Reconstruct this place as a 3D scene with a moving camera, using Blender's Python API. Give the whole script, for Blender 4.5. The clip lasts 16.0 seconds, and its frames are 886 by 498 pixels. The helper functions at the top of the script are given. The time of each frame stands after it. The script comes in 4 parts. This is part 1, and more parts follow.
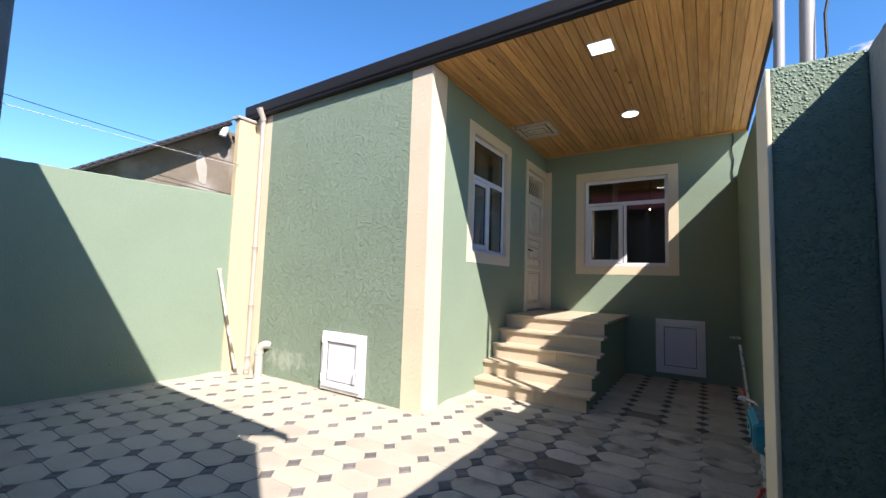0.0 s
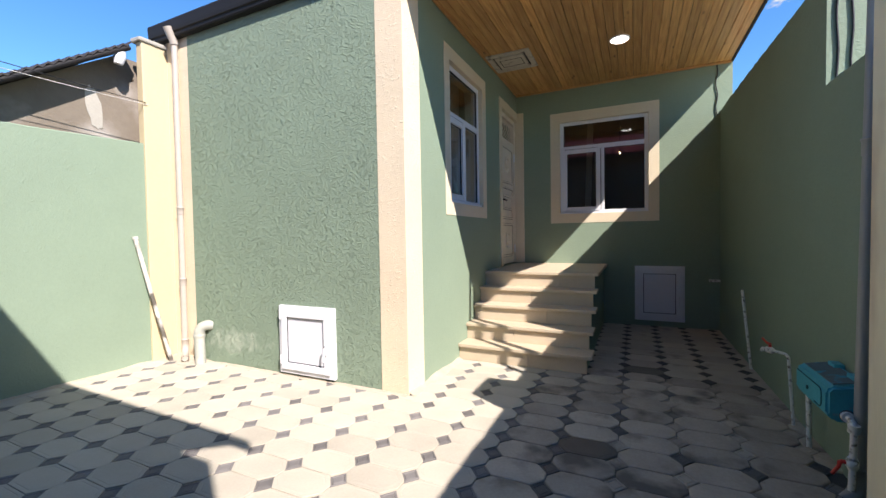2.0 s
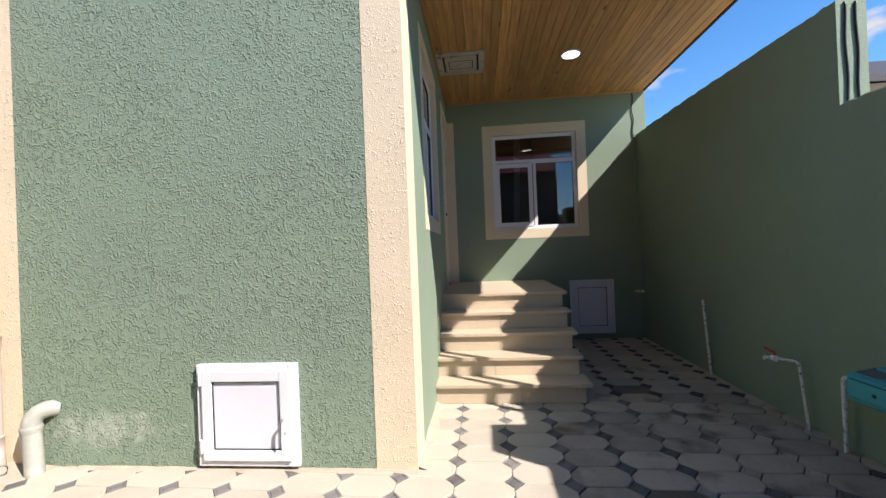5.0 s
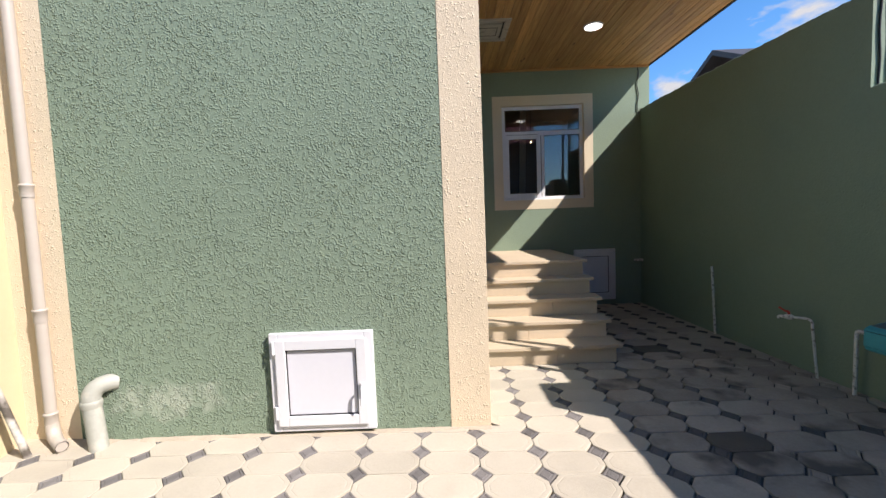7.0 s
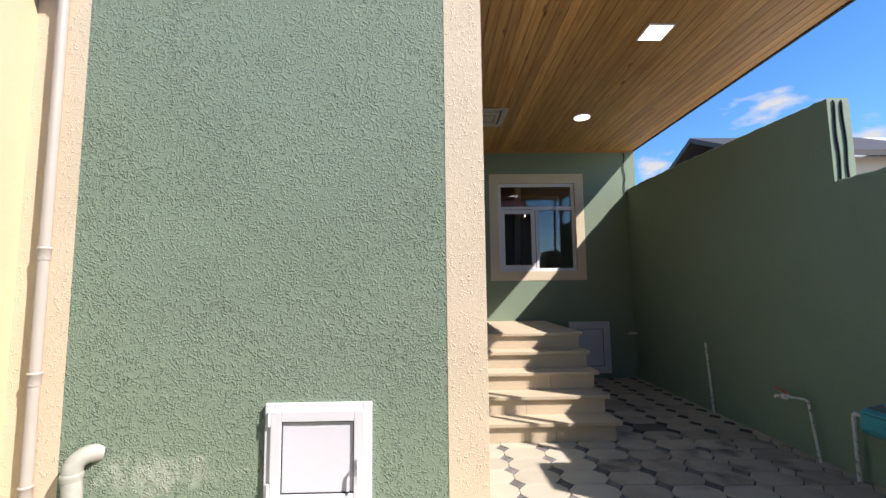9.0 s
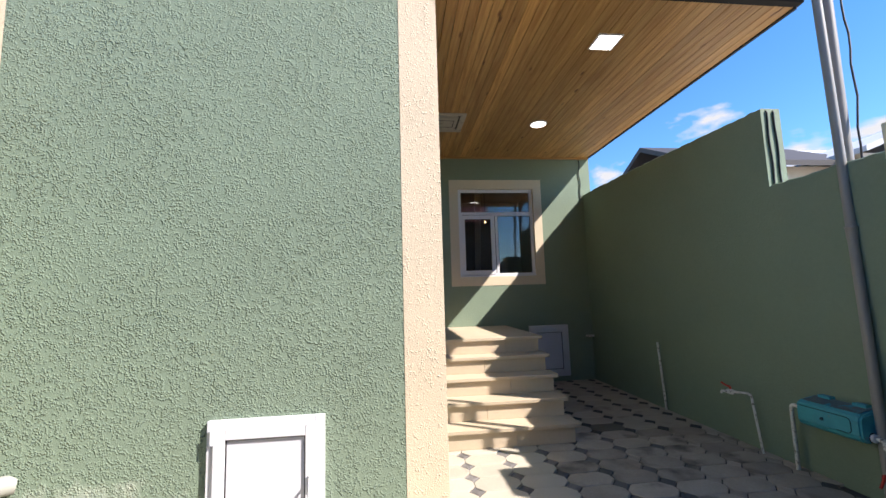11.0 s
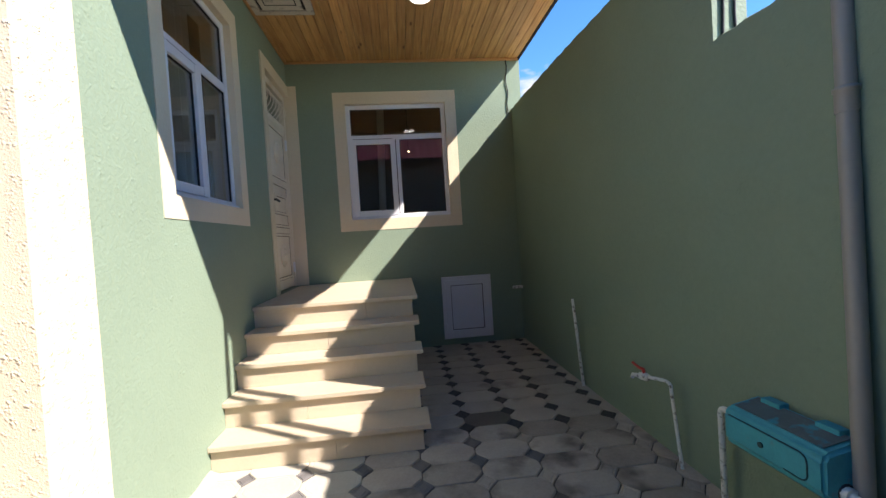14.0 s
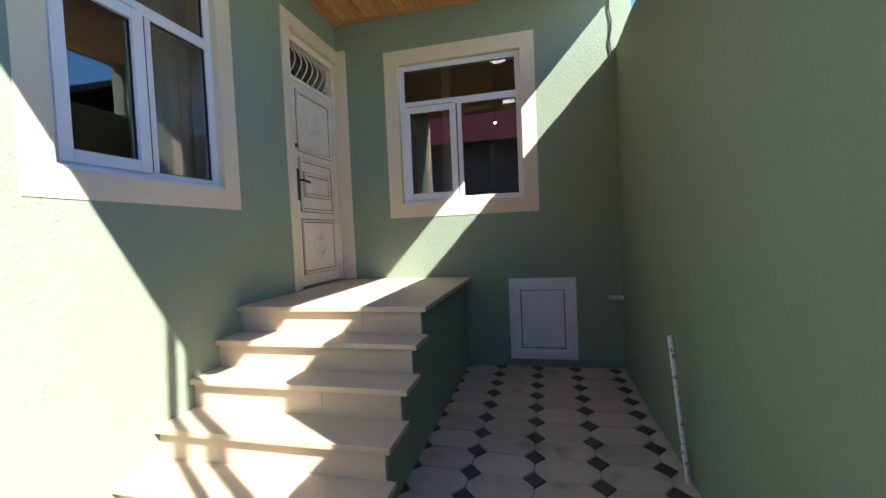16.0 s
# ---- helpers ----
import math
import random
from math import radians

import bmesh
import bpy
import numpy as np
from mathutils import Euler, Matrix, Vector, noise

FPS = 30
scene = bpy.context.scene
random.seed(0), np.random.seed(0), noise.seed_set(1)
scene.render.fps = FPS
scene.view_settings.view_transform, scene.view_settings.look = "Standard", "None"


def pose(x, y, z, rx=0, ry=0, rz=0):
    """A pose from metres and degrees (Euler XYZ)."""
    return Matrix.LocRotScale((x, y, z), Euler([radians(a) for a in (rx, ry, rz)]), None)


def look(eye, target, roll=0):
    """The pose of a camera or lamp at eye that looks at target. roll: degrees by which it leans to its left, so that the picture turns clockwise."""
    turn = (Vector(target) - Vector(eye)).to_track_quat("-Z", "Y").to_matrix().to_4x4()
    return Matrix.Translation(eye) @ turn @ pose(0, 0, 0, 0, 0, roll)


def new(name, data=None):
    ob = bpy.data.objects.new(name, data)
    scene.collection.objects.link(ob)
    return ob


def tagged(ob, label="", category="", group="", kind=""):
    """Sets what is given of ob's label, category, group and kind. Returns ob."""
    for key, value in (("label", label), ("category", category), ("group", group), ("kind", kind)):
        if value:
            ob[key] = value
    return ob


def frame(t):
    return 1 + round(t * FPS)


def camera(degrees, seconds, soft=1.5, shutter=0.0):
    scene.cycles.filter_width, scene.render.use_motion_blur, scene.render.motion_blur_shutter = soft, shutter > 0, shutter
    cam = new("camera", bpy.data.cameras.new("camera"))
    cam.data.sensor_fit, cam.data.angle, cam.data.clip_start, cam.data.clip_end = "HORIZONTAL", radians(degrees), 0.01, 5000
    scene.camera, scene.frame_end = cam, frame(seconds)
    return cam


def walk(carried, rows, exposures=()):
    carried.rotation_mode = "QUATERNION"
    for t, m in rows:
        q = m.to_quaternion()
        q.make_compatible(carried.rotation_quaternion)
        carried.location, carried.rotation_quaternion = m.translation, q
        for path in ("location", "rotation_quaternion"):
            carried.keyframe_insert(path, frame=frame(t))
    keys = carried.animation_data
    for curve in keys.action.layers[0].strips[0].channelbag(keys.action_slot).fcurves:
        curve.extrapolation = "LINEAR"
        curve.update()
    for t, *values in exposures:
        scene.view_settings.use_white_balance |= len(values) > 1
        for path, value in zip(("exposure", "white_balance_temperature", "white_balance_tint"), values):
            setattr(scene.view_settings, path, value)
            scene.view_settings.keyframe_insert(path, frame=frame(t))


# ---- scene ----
cam = camera(94.9, 16.0)
METRES, EYE, TILT, LEAN, TURN = 7.0, 1.4, 0.0, 0.0, 33.0
ROWS = [
    (0.0, 0.0, 0.0, 0.0, -0.15, 4.48, -1.87),
    (0.5, -0.0132, 0.0195, -0.0016, -0.59, 0.88, -1.08),
    (1.0, -0.0251, 0.0431, 0.0, -1.75, -1.32, -0.31),
    (1.5, -0.0342, 0.076, 0.0002, -4.16, -1.98, 0.4),
    (2.0, -0.0478, 0.1077, 0.0018, -7.77, -1.75, 0.96),
    (2.5, -0.0748, 0.1283, 0.0037, -11.94, -1.07, 1.31),
    (3.0, -0.1026, 0.1469, 0.0058, -16.35, -0.27, 1.5),
    (3.5, -0.1236, 0.1802, 0.006, -20.24, 0.46, 1.66),
    (6.0, -0.2347, 0.3079, 0.0104, -30.73, -0.31, 2.47),
    (6.5, -0.2662, 0.3207, 0.0116, -32.04, -2.32, 2.46),
    (7.0, -0.2769, 0.3095, 0.0095, -33.01, -3.95, 2.2),
    (7.5, -0.2874, 0.3029, 0.0084, -33.52, -4.22, 1.88),
    (8.0, -0.2967, 0.3045, 0.0099, -33.71, -1.3, 1.39),
    (8.5, -0.2961, 0.3026, 0.0159, -33.76, 4.31, 0.93),
    (11.0, -0.2839, 0.3062, 0.0122, -39.23, 6.31, 1.73),
    (11.5, -0.2451, 0.2996, 0.0079, -42.02, 2.1, 2.42),
    (12.0, -0.2051, 0.2996, 0.0037, -44.46, -1.17, 3.05),
    (12.5, -0.1546, 0.3091, 0.0044, -45.67, -2.68, 4.0),
    (13.0, -0.1004, 0.3045, 0.0031, -43.86, -2.64, 4.81),
    (13.5, -0.0482, 0.3124, 0.0027, -41.54, -2.21, 4.4),
    (14.0, 0.0082, 0.3295, 0.0049, -39.09, -1.49, 3.62),
    (14.5, 0.0617, 0.3372, 0.0017, -36.43, -1.07, 2.96),
    (15.0, 0.1121, 0.3544, -0.0002, -33.03, -0.73, 2.58),
    (15.5, 0.161, 0.3768, 0.001, -29.44, -0.69, 2.39),
    (16.0, 0.2034, 0.4016, 0.0006, -19.32, -2.1, 2.51),
]
EXPOSURES = [(0.0, 1.2, 6600, 15), (3.5, 1.05, 6600, 15), (8.0, 0.88, 6600, 15), (11.0, 1.15, 6600, 15), (12.5, 1.25, 6600, 15), (14.5, 1.6, 6600, 15), (16.0, 2.05, 6600, 15)]
walk(cam, [(t, pose(0, 0, EYE, TILT, LEAN, TURN) @ pose(METRES * x, METRES * y, METRES * z, 90 + pitch, roll, yaw)) for t, x, y, z, yaw, pitch, roll in ROWS], EXPOSURES)

SUN = Vector((1.0, -0.6, 1.09)).normalized()

# ---- light ----
world = bpy.data.worlds.new("world")
scene.world = world
world.use_nodes = True
wn, wl = world.node_tree.nodes, world.node_tree.links
sky = wn.new("ShaderNodeTexSky")
sky.sky_type, sky.sun_disc = "NISHITA", False
sky.sun_elevation = math.asin(SUN.z)
sky.sun_rotation = math.atan2(SUN.x, SUN.y)
sky.air_density, sky.dust_density, sky.ozone_density = 1.0, 0.0, 5.0
wn["Background"].inputs["Strength"].default_value = 0.122
hue = wn.new("ShaderNodeHueSaturation")
hue.inputs["Saturation"].default_value, hue.inputs["Value"].default_value = 1.2, 1.0
wl.new(sky.outputs[0], hue.inputs["Color"])
wl.new(hue.outputs[0], wn["Background"].inputs["Color"])
sun_data = bpy.data.lights.new("sun", "SUN")
sun_data.energy, sun_data.angle, sun_data.color = 5.0, radians(0.5), (1.0, 0.95, 0.88)
sun = new("sun", sun_data)
sun.matrix_world = look(SUN * 30, (0, 0, 0))


# ---- materials ----
def mat(name, base, rough=0.7, var=0.12, scale=2.0, fine=60.0, bump=0.0, bump_scale=60.0, metal=0.0, stretch=(1, 1, 1), rand=0.0, island=0.0, lumps=0.0, lump_scale=30.0, sparse=0.42, spec=0.5, stain=None, stain_scale=1.2, stain_at=0.62, bloom=None):
    m = bpy.data.materials.new(name)
    m.use_nodes = True
    n, l = m.node_tree.nodes, m.node_tree.links
    b = n["Principled BSDF"]
    b.inputs["Roughness"].default_value, b.inputs["Metallic"].default_value = rough, metal
    b.inputs["Specular IOR Level"].default_value = spec
    tc, mp = n.new("ShaderNodeTexCoord"), n.new("ShaderNodeMapping")
    mp.inputs["Scale"].default_value = stretch
    if rand:
        who, shift = n.new("ShaderNodeObjectInfo"), n.new("ShaderNodeVectorMath")
        shift.operation = "MULTIPLY_ADD"
        l.new(who.outputs["Random"], shift.inputs[0])
        shift.inputs[1].default_value = (53.0, 31.0, 17.0)
        l.new(tc.outputs["Object"], shift.inputs[2])
        l.new(shift.outputs[0], mp.inputs["Vector"])
    else:
        l.new(tc.outputs["Object"], mp.inputs["Vector"])

    def noise_node(s, detail=4.0):
        t = n.new("ShaderNodeTexNoise")
        t.inputs["Scale"].default_value, t.inputs["Detail"].default_value = s, detail
        l.new(mp.outputs[0], t.inputs["Vector"])
        return t

    def maths(op, a, c):
        t = n.new("ShaderNodeMath")
        t.operation = op
        for i, v in enumerate((a, c)):
            if isinstance(v, (int, float)):
                t.inputs[i].default_value = v
            else:
                l.new(v, t.inputs[i])
        return t.outputs[0]

    big, small = noise_node(scale), noise_node(fine, 6.0)
    total = maths("ADD", maths("MULTIPLY", big.outputs["Fac"], var * 1.4), maths("MULTIPLY", small.outputs["Fac"], var * 0.8))
    total = maths("ADD", total, 1.0 - var * 1.1)
    if rand:
        oi = n.new("ShaderNodeObjectInfo")
        total = maths("ADD", total, maths("MULTIPLY", maths("SUBTRACT", oi.outputs["Random"], 0.5), rand))
    if island:
        ge = n.new("ShaderNodeNewGeometry")
        total = maths("ADD", total, maths("MULTIPLY", maths("SUBTRACT", ge.outputs["Random Per Island"], 0.5), island))
    mix = n.new("ShaderNodeVectorMath")
    mix.operation = "SCALE"
    mix.inputs[0].default_value = base
    l.new(total, mix.inputs["Scale"])
    colour = mix.outputs[0]
    if stain:
        st = noise_node(stain_scale, 5.0)
        ramp = n.new("ShaderNodeValToRGB")
        ramp.color_ramp.elements[0].position, ramp.color_ramp.elements[1].position = stain_at, stain_at + 0.14
        l.new(st.outputs["Fac"], ramp.inputs["Fac"])
        mx = n.new("ShaderNodeMix")
        mx.data_type = "RGBA"
        l.new(ramp.outputs["Color"], mx.inputs["Factor"])
        l.new(colour, mx.inputs[6])
        mx.inputs[7].default_value = (*stain, 1)
        colour = mx.outputs[2]
    if bloom:
        centre, size, tint = bloom
        d = n.new("ShaderNodeVectorMath")
        d.operation = "SUBTRACT"
        l.new(tc.outputs["Object"], d.inputs[0])
        d.inputs[1].default_value = centre
        e = n.new("ShaderNodeVectorMath")
        e.operation = "DIVIDE"
        l.new(d.outputs[0], e.inputs[0])
        e.inputs[1].default_value = size
        f = n.new("ShaderNodeVectorMath")
        f.operation = "LENGTH"
        l.new(e.outputs[0], f.inputs[0])
        k = maths("SUBTRACT", maths("MULTIPLY", noise_node(9.0, 6.0).outputs["Fac"], 2.6), f.outputs["Value"])
        k = maths("MINIMUM", maths("MAXIMUM", maths("MULTIPLY", maths("SUBTRACT", k, 0.35), 0.9), 0.0), 0.7)
        mx = n.new("ShaderNodeMix")
        mx.data_type = "RGBA"
        l.new(k, mx.inputs["Factor"])
        l.new(colour, mx.inputs[6])
        mx.inputs[7].default_value = (*tint, 1)
        colour = mx.outputs[2]
    l.new(colour, b.inputs["Base Color"])
    if bump or lumps:
        height = maths("MULTIPLY", noise_node(bump_scale, 3.0).outputs["Fac"], bump)
        if lumps:
            warp = n.new("ShaderNodeVectorMath")
            warp.operation = "MULTIPLY_ADD"
            l.new(noise_node(lump_scale * 0.9, 2.0).outputs["Color"], warp.inputs[0])
            warp.inputs[1].default_value = (0.7 / lump_scale,) * 3
            l.new(mp.outputs[0], warp.inputs[2])
            grain = n.new("ShaderNodeTexVoronoi")
            grain.inputs["Scale"].default_value = lump_scale
            l.new(warp.outputs[0], grain.inputs["Vector"])
            dome = maths("MAXIMUM", maths("SUBTRACT", 0.62, grain.outputs["Distance"]), 0.0)
            ramp = n.new("ShaderNodeValToRGB")
            ramp.color_ramp.elements[0].position, ramp.color_ramp.elements[1].position = sparse, sparse + 0.16
            l.new(noise_node(lump_scale * 0.3, 5.0).outputs["Fac"], ramp.inputs["Fac"])
            patchy = maths("MULTIPLY", noise_node(2.6, 2.0).outputs["Fac"], 2.0 * lumps)
            height = maths("ADD", height, maths("MULTIPLY", maths("MULTIPLY", dome, ramp.outputs["Color"]), patchy))
        bp = n.new("ShaderNodeBump")
        bp.inputs["Strength"].default_value, bp.inputs["Distance"].default_value = 1.0, 1.0
        l.new(height, bp.inputs["Height"])
        l.new(bp.outputs[0], b.inputs["Normal"])
    return m


def wood_mat(name, light, dark, knot):
    m = bpy.data.materials.new(name)
    m.use_nodes = True
    n, l = m.node_tree.nodes, m.node_tree.links
    b = n["Principled BSDF"]
    b.inputs["Roughness"].default_value = 0.42
    tc, ge = n.new("ShaderNodeTexCoord"), n.new("ShaderNodeNewGeometry")
    shift = n.new("ShaderNodeVectorMath")
    shift.operation = "MULTIPLY_ADD"
    l.new(ge.outputs["Random Per Island"], shift.inputs[0])
    shift.inputs[1].default_value = (0, 37.0, 5.0)
    l.new(tc.outputs["Object"], shift.inputs[2])
    mp = n.new("ShaderNodeMapping")
    mp.inputs["Scale"].default_value = (26, 1.3, 1)
    l.new(shift.outputs[0], mp.inputs["Vector"])
    grain = n.new("ShaderNodeTexNoise")
    grain.inputs["Scale"].default_value, grain.inputs["Detail"].default_value, grain.inputs["Distortion"].default_value = 1.6, 6, 0.6
    l.new(mp.outputs[0], grain.inputs["Vector"])
    ramp = n.new("ShaderNodeValToRGB")
    ramp.color_ramp.elements[0].position, ramp.color_ramp.elements[1].position = 0.3, 0.72
    ramp.color_ramp.elements[0].color, ramp.color_ramp.elements[1].color = (*dark, 1), (*light, 1)
    l.new(grain.outputs["Fac"], ramp.inputs["Fac"])
    mp2 = n.new("ShaderNodeMapping")
    mp2.inputs["Scale"].default_value = (9, 3.0, 1)
    l.new(shift.outputs[0], mp2.inputs["Vector"])
    vor = n.new("ShaderNodeTexVoronoi")
    vor.inputs["Scale"].default_value = 0.75
    l.new(mp2.outputs[0], vor.inputs["Vector"])
    kr = n.new("ShaderNodeValToRGB")
    kr.color_ramp.elements[0].position, kr.color_ramp.elements[1].position = 0.05, 0.14
    kr.color_ramp.elements[0].color, kr.color_ramp.elements[1].color = (1, 1, 1, 1), (0, 0, 0, 1)
    l.new(vor.outputs["Distance"], kr.inputs["Fac"])
    mx = n.new("ShaderNodeMix")
    mx.data_type = "RGBA"
    l.new(kr.outputs["Color"], mx.inputs["Factor"])
    l.new(ramp.outputs["Color"], mx.inputs[6])
    mx.inputs[7].default_value = (*knot, 1)
    tone = n.new("ShaderNodeMath")
    tone.operation = "MULTIPLY_ADD"
    l.new(ge.outputs["Random Per Island"], tone.inputs[0])
    tone.inputs[1].default_value, tone.inputs[2].default_value = 0.45, 0.78
    sc = n.new("ShaderNodeVectorMath")
    sc.operation = "SCALE"
    l.new(mx.outputs[2], sc.inputs[0])
    l.new(tone.outputs[0], sc.inputs["Scale"])
    l.new(sc.outputs[0], b.inputs["Base Color"])
    return m


def glass_mat(name):
    m = bpy.data.materials.new(name)
    m.use_nodes = True
    b = m.node_tree.nodes["Principled BSDF"]
    b.inputs["Base Color"].default_value = (0.9, 0.93, 0.92, 1)
    b.inputs["Transmission Weight"].default_value, b.inputs["Roughness"].default_value, b.inputs["IOR"].default_value = 1.0, 0.0, 1.6
    return m


def glow_mat(name, colour, strength):
    m = bpy.data.materials.new(name)
    m.use_nodes = True
    b = m.node_tree.nodes["Principled BSDF"]
    b.inputs["Base Color"].default_value = (0.85, 0.85, 0.83, 1)
    b.inputs["Emission Color"].default_value, b.inputs["Emission Strength"].default_value = (*colour, 1), strength
    return m


def cloud_mat(name):
    """Glowing vapour with a ragged, fading rim, each cloud with its own shape."""
    m = bpy.data.materials.new(name)
    m.use_nodes = True
    n, l = m.node_tree.nodes, m.node_tree.links
    n.remove(n["Principled BSDF"])
    tc, oi = n.new("ShaderNodeTexCoord"), n.new("ShaderNodeObjectInfo")
    shift = n.new("ShaderNodeVectorMath")
    shift.operation = "MULTIPLY_ADD"
    l.new(oi.outputs["Random"], shift.inputs[0])
    shift.inputs[1].default_value = (40.0, 0, 23.0)
    l.new(tc.outputs["Object"], shift.inputs[2])
    puff = n.new("ShaderNodeTexNoise")
    puff.inputs["Scale"].default_value, puff.inputs["Detail"].default_value = 1.7, 7.0
    l.new(shift.outputs[0], puff.inputs["Vector"])
    size = n.new("ShaderNodeVectorMath")
    size.operation = "LENGTH"
    l.new(tc.outputs["Object"], size.inputs[0])
    thick = n.new("ShaderNodeMath")
    thick.operation = "MULTIPLY_ADD"
    l.new(size.outputs["Value"], thick.inputs[0])
    thick.inputs[1].default_value = -0.42
    l.new(puff.outputs["Fac"], thick.inputs[2])
    ramp = n.new("ShaderNodeValToRGB")
    ramp.color_ramp.elements[0].position, ramp.color_ramp.elements[1].position = 0.22, 0.5
    l.new(thick.outputs[0], ramp.inputs["Fac"])
    glow, clear, mix = n.new("ShaderNodeEmission"), n.new("ShaderNodeBsdfTransparent"), n.new("ShaderNodeMixShader")
    glow.inputs["Color"].default_value, glow.inputs["Strength"].default_value = (0.93, 0.96, 1.0, 1), 0.42
    l.new(ramp.outputs["Color"], mix.inputs["Fac"])
    l.new(clear.outputs[0], mix.inputs[1])
    l.new(glow.outputs[0], mix.inputs[2])
    l.new(mix.outputs[0], n["Material Output"].inputs["Surface"])
    return m


GREEN = (0.208, 0.27, 0.198)
M_GREEN_ROUGH = mat("green_roughcast", GREEN, 0.75, 0.16, 1.3, 40, bump=0.002, bump_scale=150, spec=0.3, lumps=0.019, lump_scale=76, sparse=0.385, bloom=((-4.8, 3.56, 0.28), (0.55, 1, 0.15), (0.40, 0.44, 0.36)))
M_GREEN = mat("green_paint", GREEN, 0.68, 0.16, 1.1, 35, spec=0.3, bump=0.003, bump_scale=60, lumps=0.005, lump_scale=46, sparse=0.57)
M_CREAM_ROUGH = mat("cream_roughcast", (0.66, 0.55, 0.40), 0.75, 0.12, 2, 40, bump=0.002, bump_scale=150, spec=0.3, lumps=0.007, lump_scale=74, sparse=0.48)
M_CREAM = mat("cream_paint", (0.64, 0.55, 0.40), 0.65, 0.12, 1.6, 30, bump=0.0025, bump_scale=50)
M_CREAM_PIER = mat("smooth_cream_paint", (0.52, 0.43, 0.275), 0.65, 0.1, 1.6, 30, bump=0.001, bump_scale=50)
M_PIER = mat("pier_paint", (0.80, 0.70, 0.50), 0.65, 0.16, 1.4, 20, bump=0.002, bump_scale=40, stretch=(1, 1, 0.35), stain=(0.60, 0.47, 0.32), stain_scale=3.0, stain_at=0.58)
M_SIDE = mat("grey_render", (0.36, 0.34, 0.30), 0.85, 0.25, 1.5, 25, bump=0.004, bump_scale=50)
M_REAR = mat("dark_cement_render", (0.17, 0.15, 0.13), 0.9, 0.3, 1.5, 25, bump=0.004, bump_scale=50)
M_NEIGH = mat("brown_cement_render", (0.18, 0.15, 0.118), 0.9, 0.35, 1.1, 14, bump=0.004, bump_scale=40, stain=(0.34, 0.31, 0.28), stain_scale=1.3, stain_at=0.6)
M_TILE = mat("concrete_octagon", (0.42, 0.375, 0.305), 0.8, 0.22, 3, 70, bump=0.0015, bump_scale=160, rand=0.2, stain=(0.36, 0.32, 0.26), stain_scale=1.4, stain_at=0.66)
# Alley pavers: wear and stains, with the alley's shade mixed into the colour.
M_WORN_SHADED = mat("worn_shaded_octagon", (0.38, 0.325, 0.26), 0.75, 0.45, 4, 50, bump=0.002, bump_scale=120, rand=0.3, stain=(0.13, 0.11, 0.09), stain_scale=2.6, stain_at=0.53)
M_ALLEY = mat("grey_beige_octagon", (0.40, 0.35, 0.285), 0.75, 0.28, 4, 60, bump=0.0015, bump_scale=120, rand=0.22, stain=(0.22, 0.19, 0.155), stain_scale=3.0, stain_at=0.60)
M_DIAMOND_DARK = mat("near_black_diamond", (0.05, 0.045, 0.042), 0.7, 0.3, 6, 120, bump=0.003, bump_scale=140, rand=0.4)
M_SCUFF = mat("dirty_white_plastic", (0.62, 0.58, 0.52), 0.55, 0.25, 5, 50, stain=(0.10, 0.085, 0.07), stain_scale=5, stain_at=0.47)
M_SAND = mat("sandy_mortar", (0.40, 0.34, 0.265), 0.95, 0.35, 6, 60, bump=0.004, bump_scale=90)
# Joint grit, darkened to carry alley shade as well as dirt.
M_BED = mat("damp_shaded_grit", (0.085, 0.075, 0.068), 0.9, 0.4, 4, 60, bump=0.003, bump_scale=120)
M_TILE_REST = mat("concrete_octagon_rest", (0.42, 0.375, 0.305), 0.8, 0.22, 3, 70, bump=0.0015, bump_scale=160, island=0.2)
M_DIAMOND = mat("slate_grey_diamond", (0.145, 0.133, 0.128), 0.75, 0.3, 6, 120, bump=0.004, bump_scale=140, rand=0.55)
# Alley copy of the diamond, its colour lowered for the shade there.
M_DIAMOND_SHADED = mat("dirty_shaded_diamond", (0.13, 0.118, 0.11), 0.7, 0.35, 6, 120, bump=0.004, bump_scale=140, rand=0.6)
M_DIAMOND_REST = mat("slate_grey_diamond_rest", (0.14, 0.13, 0.126), 0.75, 0.3, 6, 120, bump=0.004, bump_scale=140, island=0.5)
M_DARKTILE = mat("damp_brown_tile", (0.12, 0.10, 0.08), 0.6, 0.3, 8, 60, bump=0.002)
M_GROUND = mat("sandy_joint", (0.30, 0.26, 0.21), 0.95, 0.35, 2, 60, bump=0.004, bump_scale=90)
M_STONE = mat("beige_limestone", (0.50, 0.405, 0.295), 0.55, 0.16, 2.5, 30, bump=0.001, bump_scale=60, rand=0.12)
M_BLACK = mat("black_metal", (0.014, 0.013, 0.014), 0.6, 0.3, 3, 40, spec=0.25)
M_WOOD = wood_mat("varnished_pine", (0.66, 0.40, 0.15), (0.42, 0.205, 0.06), (0.18, 0.07, 0.022))
M_WOODTRIM = mat("pine_trim", (0.50, 0.27, 0.10), 0.5, 0.3, 3, 30, stretch=(1, 8, 8))
M_PVC = mat("white_pvc", (0.68, 0.68, 0.71), 0.35, 0.05, 4, 40)
M_PANEL = mat("white_panel", (0.66, 0.66, 0.71), 0.4, 0.06, 3, 30)
M_SEAL = mat("black_rubber", (0.02, 0.02, 0.02), 0.6, 0.1)
M_GLASS = glass_mat("window_glass")
M_DOOR = mat("ivory_door_paint", (0.68, 0.59, 0.46), 0.45, 0.14, 5, 40, bump=0.0008, bump_scale=60)
